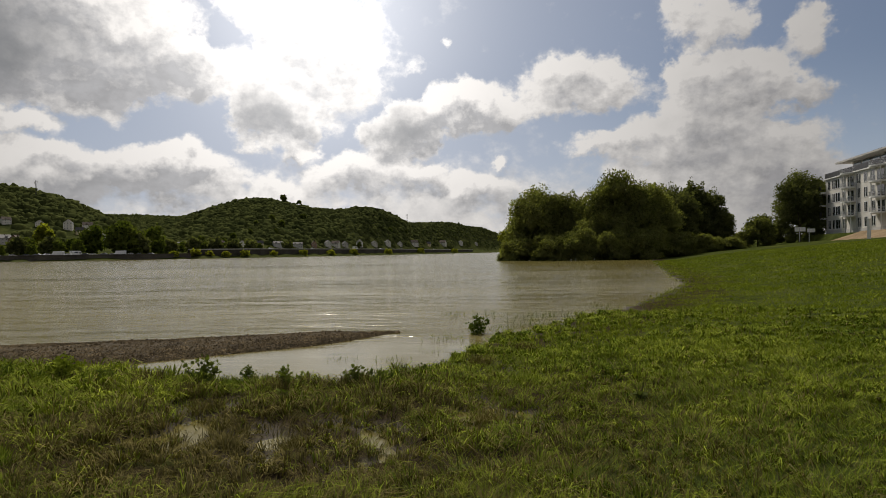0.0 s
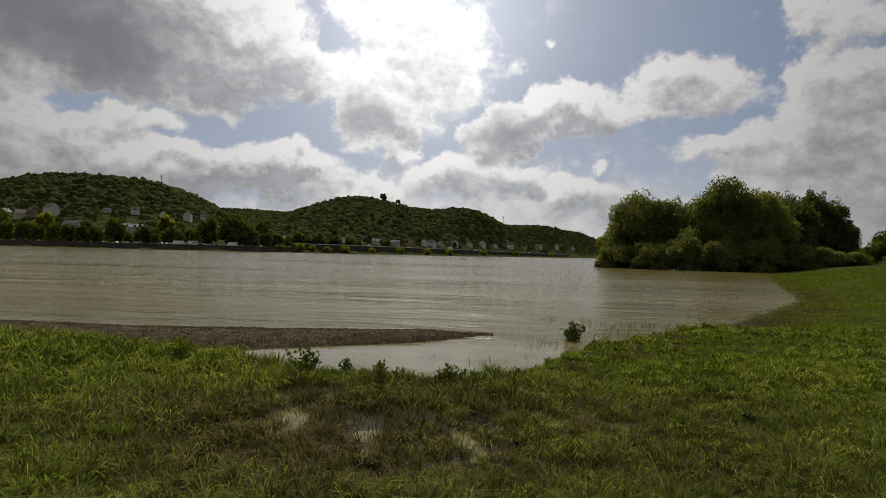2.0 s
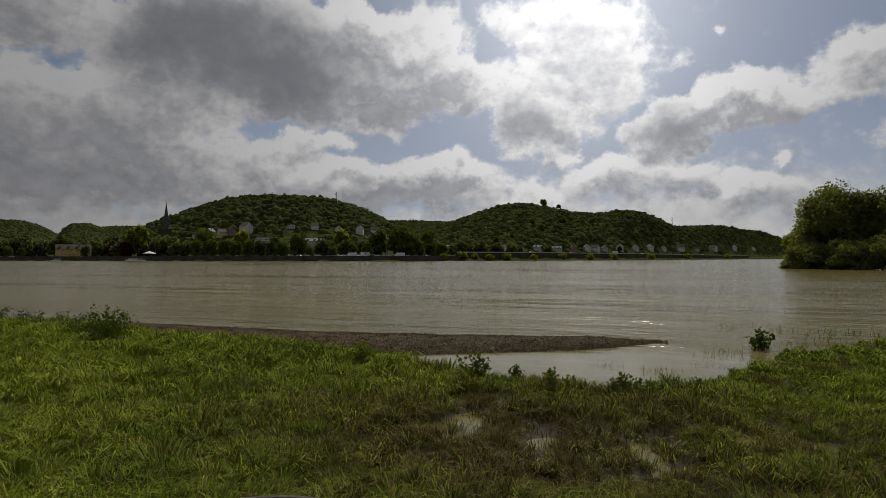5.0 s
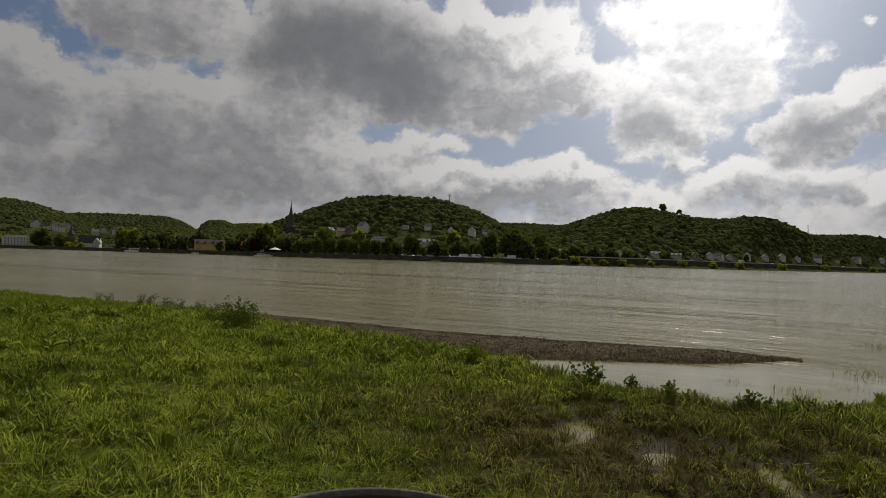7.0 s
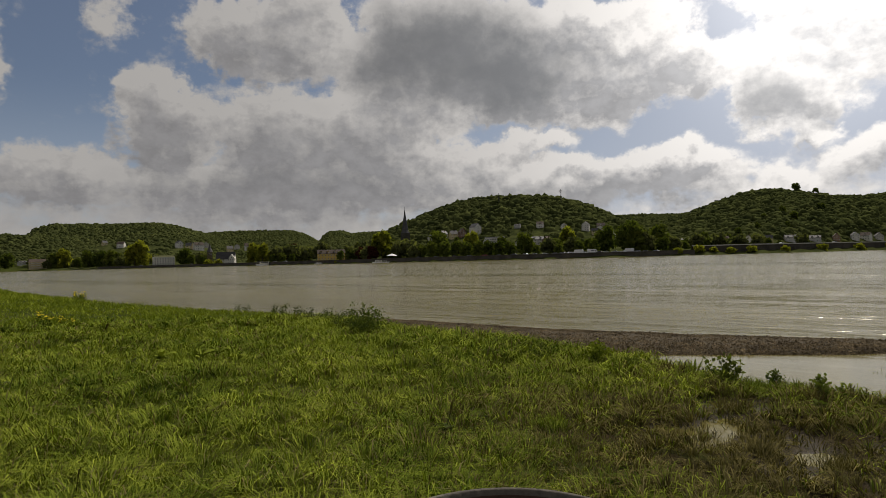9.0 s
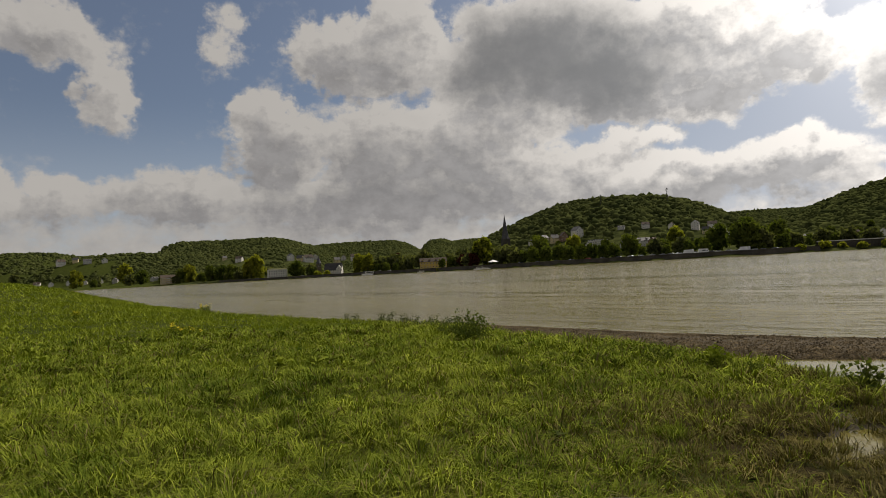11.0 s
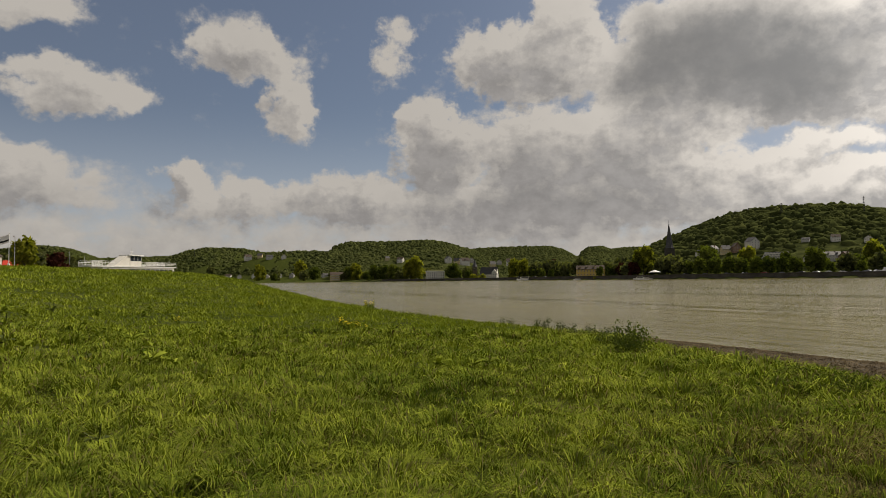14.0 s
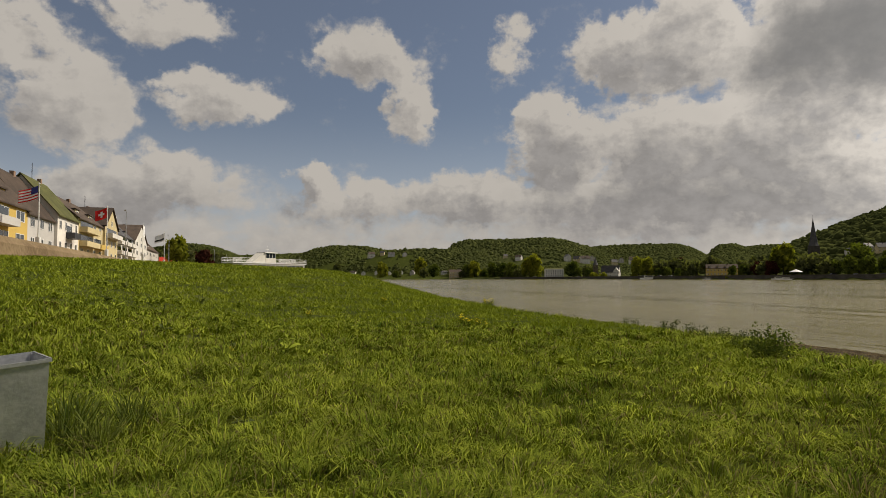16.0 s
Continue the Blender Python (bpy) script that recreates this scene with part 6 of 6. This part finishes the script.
# ---------------------------------------------------------------- near things: bin, drum, gravel, weeds
def make_bin():
    t = new("litter_bin")
    def ring(s, z):
        return [(-s, -s, z), (s, -s, z), (s, s, z), (-s, s, z)]
    bm = bmesh.new()
    outer, inner = [ring(0.135, 0.0), ring(0.18, 0.62)], [ring(0.173, 0.62), ring(0.129, 0.02)]
    loops = [[bm.verts.new(c) for c in r] for r in outer + inner]
    for a, b in zip(loops, loops[1:]):
        for i in range(4):
            bm.faces.new((a[i], a[(i + 1) % 4], b[(i + 1) % 4], b[i]))
    bm.faces.new(loops[0][::-1])
    bm.faces.new(loops[-1])
    bmesh.ops.bevel(bm, geom=[e for e in bm.edges if abs(e.verts[0].co.z - e.verts[1].co.z) > 0.3], offset=0.012, segments=2, affect="EDGES")
    part("bin_body", bm, STEEL, t)
    s = 0.183
    rim = part("rim", boxes((-s - 0.006, -s - 0.006, 0.605, s + 0.006, -s + 0.004, 0.628), (-s - 0.006, s - 0.004, 0.605, s + 0.006, s + 0.006, 0.628), (-s - 0.006, -s + 0.004, 0.605, -s + 0.004, s - 0.004, 0.628), (s - 0.004, -s + 0.004, 0.605, s + 0.006, s - 0.004, 0.628)), STEEL, t)
    tag = part("label_plate", boxes((0.035, -0.152, 0.085, 0.095, -0.146, 0.107)), FRAME_WHITE, t, "small white and black maker's plate")
    part("label_bar", boxes((0.062, -0.155, 0.088, 0.092, -0.151, 0.104)), DARK_METAL, tag)
    for v in (tag,):
        v.matrix_basis = Matrix.Identity(4)
    a = radians(109.6)
    r = 5.65
    x, y = -math.sin(a) * r, math.cos(a) * r
    t.matrix_basis = Matrix.LocRotScale((x, y, height(x, y) - 0.01), Euler((radians(2.0), radians(-4.0), radians(124))), (1.13, 1.13, 1.13))
    return tagged(t, "open square galvanised steel bin standing in grass", "litter bin")


make_bin()
RUST = mottled("rusty_sheet", (0.030, 0.018, 0.013), (0.085, 0.048, 0.032), 5.0, 22.0, 0.85, 0.2, 0.2, bump=0.4)
RIM_MAT = mottled("worn_rim", (0.07, 0.062, 0.05), (0.14, 0.125, 0.10), 8.0, 40.0, 0.8, 0.2, 0.1, bump=0.3)


def make_drum():
    t = new("fire_drum")
    z0 = 0.30
    bm = bmesh.new()
    lathe(bm, [(0.39, -0.05), (0.40, 0.18), (0.41, 0.20), (0.40, 0.22), (0.40, 0.40), (0.41, 0.42), (0.40, 0.44), (0.40, 0.585), (0.385, 0.585), (0.385, 0.02)], 48)
    part("drum_shell", bm, RUST, t, smooth=True)
    bm = bmesh.new()
    lathe(bm, [(0.383, 0.57), (0.392, 0.60), (0.400, 0.605), (0.410, 0.60), (0.412, 0.58), (0.404, 0.565)], 64, cap=False)
    part("rolled_rim", bm, RIM_MAT, t, "worn pale rolled rim", smooth=True)
    t.matrix_basis = at(38.5, 1.92, z=z0)
    return tagged(t, "round rusty open steel drum with a worn rim", "drum")


make_drum()
GRAVEL = mottled("river_pebbles", (0.046, 0.034, 0.018), (0.150, 0.112, 0.060), 3.0, 30.0, 0.9, 0.08, bump=0.3, random_tone=0.45, island=True)
# base of the bar, set darker than the pebbles lying on it
SAND = mottled("dark_bed_gravel", (0.026, 0.020, 0.011), (0.072, 0.054, 0.030), 4.0, 45.0, 0.9, 0.08, bump=0.5)


def make_gravel():
    nx, ny = 160, 22
    xs = np.linspace(-15.5, -0.92, nx)
    mid, half = bar_line(xs)
    v = np.linspace(-1.25, 1.25, ny)[:, None]
    y = mid + half * v
    x = np.broadcast_to(xs, y.shape)
    z = terrain(x.ravel(), y.ravel()).reshape(y.shape) + 0.015 * (1 - np.abs(v)) + 0.006 * fbm(x, y, 6.0, 3, 9)
    me = grid_mesh("gravel_bar", np.stack([x.ravel(), y.ravel(), z.ravel()], 1), nx, ny)
    me.materials.append(SAND)
    tagged(new("gravel_bar", me), "brown gravel bar at the river's edge", "gravel", kind="structure")
    rng = np.random.default_rng(12)
    n = 40000
    x = rng.uniform(-15.5, -0.95, n)
    m = np.interp(x, xs, mid) + np.interp(x, xs, half) * rng.uniform(-1.1, 1.1, n)
    z = terrain(x, m)
    size = rng.uniform(0.012, 0.033, n) * (1 + 0.6 * (rng.uniform(0, 1, n) > 0.93))
    base = np.array([(1, 0, 0), (0.5, 0.87, 0), (-0.5, 0.87, 0), (-1, 0, 0), (-0.5, -0.87, 0), (0.5, -0.87, 0), (0.1, 0, 0.62)])
    fs = np.array([(0, 1, 6), (1, 2, 6), (2, 3, 6), (3, 4, 6), (4, 5, 6), (5, 0, 6)])
    a = rng.uniform(0, 6.28, n)
    q = base[None] * (1 + 0.25 * rng.normal(0, 1, (n, 7, 1))) * size[:, None, None]
    rot = np.stack([q[..., 0] * np.cos(a)[:, None] - 0.7 * q[..., 1] * np.sin(a)[:, None], q[..., 0] * np.sin(a)[:, None] + 0.7 * q[..., 1] * np.cos(a)[:, None], q[..., 2]], 2)
    rot += np.stack([x, m, z + 0.006], 1)[:, None]
    me = tri_mesh("pebbles", rot.reshape(-1, 3), (fs[None] + (np.arange(n) * 7)[:, None, None]).reshape(-1, 3), [GRAVEL], smooth=False)
    tagged(new("pebbles", me), "loose brown and grey river pebbles", "gravel", kind="stuff")


make_gravel()

LEAF_MESHES = {}


def leaf_mesh(long, wide, mat, seed):
    """A broad leaf that arches out and down, folded along its rib."""
    key = (long, wide, mat.name, seed)
    if key not in LEAF_MESHES:
        rng = np.random.default_rng(seed)
        n, vs, ts = 6, [], []
        bend = rng.uniform(0.5, 1.1)
        for i in range(n + 1):
            u = i / n
            w = wide * math.sin(math.pi * min(1, u * 0.93 + 0.05)) ** 0.8 * (1 + 0.15 * rng.normal())
            x, z = long * u * math.cos(bend * u), long * u * math.sin(1.0 - bend * u) * 0.7
            vs += [(x, -w, z + 0.12 * w), (x, 0, z - 0.10 * w), (x, w, z + 0.12 * w)]
        for i in range(n):
            for j in range(2):
                a = 3 * i + j
                ts += [(a, a + 3, a + 1), (a + 1, a + 3, a + 4)]
        LEAF_MESHES[key] = tri_mesh("leaf", vs, ts, [mat])
    return LEAF_MESHES[key]


def make_dock(seed, tall, leaves, mat, label, name="dock_plant"):
    rng = random.Random(seed)
    t = new(name)
    bm = bmesh.new()
    for i in range(3):
        a = rng.uniform(0, 6.28)
        tube(bm, (0, 0, -0.03), (0.05 * math.cos(a), 0.05 * math.sin(a), tall * rng.uniform(0.6, 1.0)), 0.006, 0.003, 5)
    part("stem", bm, mat, t)
    for i in range(leaves):
        ob = new("leaf", leaf_mesh(round(tall * rng.choice((0.55, 0.75, 0.95)), 2), round(tall * 0.15, 3), mat, seed + i % 4))
        ob.parent = t
        ob.matrix_basis = pose(0, 0, tall * rng.uniform(0, 0.5), rng.uniform(-20, 20), rng.uniform(-22, 22), 360 * i / leaves + rng.uniform(-25, 25))
    return tagged(t, label, "weed")


def make_tuft(seed, tall, rad, count, mat, label, name="grass_tuft"):
    rng = np.random.default_rng(seed)
    t = new(name)
    a, r = rng.uniform(0, 6.28, count), rad * np.sqrt(rng.uniform(0, 1, count))
    v, f = blade_arrays(rng, np.cos(a) * r, np.sin(a) * r, np.full(count, -0.02), tall * rng.uniform(0.5, 1.15, count), 0.007 * rng.uniform(0.7, 1.5, count), np.abs(rng.normal(0.9, 0.5, count)))
    part_mesh("foliage", tri_mesh("foliage", v, f, [mat]), t)
    return tagged(t, label, "grass tuft")


def make_shrub(seed, tall, rad, count, leaf, mat, label, name="shrub", flowers=None):
    """Many thin stems from the ground, set with small leaves."""
    rng = np.random.default_rng(seed)
    t = new(name)
    bm = bmesh.new()
    tips = []
    for i in range(max(7, count // 45)):
        a, k = rng.uniform(0, 6.28), rad * rng.uniform(0.2, 1.0)
        tip = Vector((math.cos(a) * k, math.sin(a) * k, tall * rng.uniform(0.6, 1.05) * (1 - 0.35 * (k / rad) ** 2)))
        foot = Vector((tip.x * 0.35, tip.y * 0.35, -0.03))
        tube(bm, foot, tip, 0.006, 0.002, 4)
        tips.append((foot, tip))
    tagged(part("stalk", bm, WEED_DARK, t), kind="stuff")
    u = rng.integers(0, len(tips), count)
    s = rng.uniform(0.25, 1.05, count)
    foot, tip = np.array([q[0] for q in tips]), np.array([q[1] for q in tips])
    c = foot[u] + (tip - foot)[u] * s[:, None] + rng.normal(0, 0.035 * rad / 0.3, (count, 3))
    c[:, 2] = np.maximum(c[:, 2], 0.02)
    d = rng.normal(0, 1, (count, 3)) + (0, 0, 0.4)
    d /= np.linalg.norm(d, axis=1)[:, None]
    w = np.cross(d, rng.normal(0, 1, (count, 3)))
    w /= np.linalg.norm(w, axis=1)[:, None]
    size = leaf * rng.uniform(0.6, 1.3, (count, 1))
    q = np.stack([c, c + d * size * 0.5 - w * size * 0.32, c + d * size * 0.5 + w * size * 0.32, c + d * size], 1).reshape(-1, 3)
    o = (np.arange(count) * 4)[:, None]
    part_mesh("foliage", tri_mesh("foliage", q, np.concatenate([o + [0, 2, 1], o + [1, 2, 3]]), [mat]), t)
    if flowers:
        k = flowers
        c = tip[rng.integers(0, len(tips), k)] + rng.normal(0, 0.03, (k, 3)) + (0, 0, 0.03)
        base = np.array([(1, 0, 0), (0, 1, 0.2), (-1, 0, 0), (0, -1, 0.2), (0, 0, 0.6)]) * 0.022
        v = (base[None] * rng.uniform(0.7, 1.3, (k, 1, 1)) + c[:, None]).reshape(-1, 3)
        f = (np.array([(0, 1, 4), (1, 2, 4), (2, 3, 4), (3, 0, 4)])[None] + (np.arange(k) * 5)[:, None, None]).reshape(-1, 3)
        part_mesh("blossoms", tri_mesh("blossoms", v, f, [YELLOW]), t, "small yellow blossoms")
    return tagged(t, label, "weed")


def set_down(ob, x, y, s=1.0, turn=0.0, dz=0.0):
    ob.matrix_basis = Matrix.LocRotScale((x, y, max(height(x, y), -0.05) + dz), Euler((0, 0, radians(turn))), (s, s, s))
    return ob


def scatter(proto, spots, group):
    for i, (x, y, s) in enumerate(spots):
        ob = copy_thing(proto, Matrix.Identity(4)) if i else proto
        set_down(ob, x, y, s, (x * 97 + y * 41) % 360)
        tagged(ob, group=group)


def make_weeds():
    set_down(make_shrub(61, 0.60, 0.46, 900, 0.055, WEED, "tall leafy bush with thin stems on the shore", "shore_bush"), -10.0, 8.3)
    b = make_shrub(62, 0.40, 0.42, 340, 0.05, WEED_DARK, "dark straggly weeds along the shore", "shore_weed")
    scatter(b, [(-13.4, 9.6, 1.0), (-12.4, 9.3, 0.9), (-14.6, 10.0, 0.9), (-17.0, 10.6, 0.9), (-11.4, 8.8, 0.8), (-19.6, 10.9, 0.8), (-10.6, 8.7, 0.8)], "shore weeds")
    set_down(make_shrub(63, 0.34, 0.26, 900, 0.05, GRASS, "bright green leafy bush beside the gravel", "green_bush"), -5.0, 8.6)
    s = make_shrub(64, 0.22, 0.45, 900, 0.045, WEED, "low bright green nettles beside the gravel", "nettle_patch")
    scatter(s, [(-6.0, 8.4, 1.0), (-6.7, 8.5, 0.8), (-4.3, 8.5, 0.6)], "nettle patches")
    d = make_dock(65, 0.28, 20, WEED, "broad-leaved green dock at the water", "dock_plant")
    scatter(d, [(-1.75, 7.05, 0.6), (-2.9, 8.0, 0.5), (-0.2, 8.1, 0.5)], "dock plants")
    lw = make_shrub(75, 0.30, 0.22, 240, 0.065, WEED, "broad-leaved green weed clump at the water", "leafy_weed")
    scatter(lw, [(-3.05, 8.15, 1.0), (-1.85, 7.75, 0.85), (-1.05, 8.0, 0.85), (-0.75, 7.85, 0.7), (0.7, 13.1, 1.2), (-2.5, 8.3, 0.6), (-4.3, 8.2, 0.7), (-0.3, 8.4, 0.55)], "leafy weeds at the water")
    t = make_tuft(66, 0.27, 0.22, 260, SEDGE, "dark sedge tuft standing in shallow water", "sedge_tuft")
    scatter(t, [(-1.95, 7.65, 1.0), (-1.1, 7.9, 0.95), (-3.8, 8.3, 0.85), (-4.0, 7.6, 0.7), (-2.5, 6.9, 0.7), (-0.4, 7.4, 0.7), (-3.1, 6.2, 0.7), (-1.3, 5.6, 0.55), (0.4, 6.3, 0.6), (-2.9, 7.5, 0.7), (0.5, 9.4, 0.8), (1.3, 10.6, 0.7)], "sedge tufts")
    g = make_tuft(67, 0.22, 0.24, 300, GRASS, "long green grass tuft", "grass_tuft")
    scatter(g, [(-4.4, 6.6, 0.8), (-3.5, 5.1, 0.7), (-5.6, 6.8, 0.8), (-6.8, 6.0, 0.8), (-2.6, 8.0, 0.8), (-7.9, 7.6, 0.9), (-4.9, 4.7, 0.7), (-0.9, 8.2, 0.8), (-8.8, 6.9, 0.8), (-5.0, 7.9, 0.9), (1.0, 8.0, 0.7), (2.4, 9.6, 0.7), (-2.2, 8.1, 0.8)], "grass tufts")
    x, y = -5.55, -1.62
    for i, (dx, dy, k) in enumerate(((0, 0, 1.3), (0.2, 0.25, 1.0), (-0.35, 0.35, 1.1))):
        set_down(make_tuft(70 + i, 0.40, 0.09, 150, WEED, "tall dark grass tuft beside the bin", "tall_grass_tuft"), x + dx, y + dy, k)
    k = make_dock(68, 0.16, 9, WEED_DARK, "small dark leafy weed in the grass", "meadow_weed")
    scatter(k, [(-4.0, 4.2, 1.0), (-7.9, 1.8, 1.4), (2.05, 6.9, 1.1), (7.4, 13.0, 1.5), (-10.6, -1.0, 1.6), (-13.0, -2.4, 1.8), (-9.2, 3.5, 1.1), (-16.0, -3.0, 2.0), (-12.0, 0.8, 1.3), (0.1, 4.9, 0.9), (-6.3, 3.0, 0.9), (-6.0, -0.4, 1.2), (4.2, 8.8, 1.0), (-19.0, -5.0, 2.4), (-22.0, -3.0, 2.2), (-25.0, -6.0, 2.6)], "meadow weeds")
    rnd = random.Random(21)
    patches = []
    for cx, cy, rad, k in ((-19, -4, 3.5, 12), (-15, -1.5, 2.5, 8), (-27, -6, 4.5, 10), (-13, 1.5, 2.0, 6), (-23, 0.5, 3.0, 7), (-9.5, 0.5, 1.5, 4), (-34, -4, 5.0, 8), (-9.0, 4.5, 1.6, 4)):
        patches += [(cx + rnd.gauss(0, rad * 0.5), cy + rnd.gauss(0, rad * 0.5), rnd.uniform(0.8, 1.5)) for i in range(k)]
    scatter(make_dock(81, 0.22, 11, GRASS, "lush broad-leaved weed in the meadow", "broad_leaf_weed"), patches, "broad-leaved weeds in the meadow")
    y_ = make_shrub(69, 0.34, 0.24, 260, 0.05, GRASS, "yellow flowering weed in the meadow", "yellow_flower", flowers=45)
    scatter(y_, [(-16.5, 4.4, 1.0), (-16.2, 4.7, 0.8), (-26.0, 3.4, 0.8), (-31.0, 9.5, 1.2), (-38.0, 11.5, 1.3), (-19.0, 0.4, 0.6), (-11.2, -2.4, 0.35), (-10.4, -0.9, 0.35)], "yellow flowers")
    r = make_tuft(80, 0.30, 0.55, 60, WEED, "sparse sprouts standing in flood water", "reed_patch")
    scatter(r, [(1.2, 16.6, 1.0), (0.3, 16.9, 0.8), (2.2, 16.0, 1.0), (0.0, 12.2, 0.8), (1.2, 13.6, 0.9), (3.0, 15.8, 1.0), (-0.8, 10.0, 0.6), (-1.6, 10.2, 0.5), (4.4, 18.2, 1.0), (-0.2, 10.8, 0.5), (1.9, 14.6, 1.0)], "reed patches")


make_weeds()
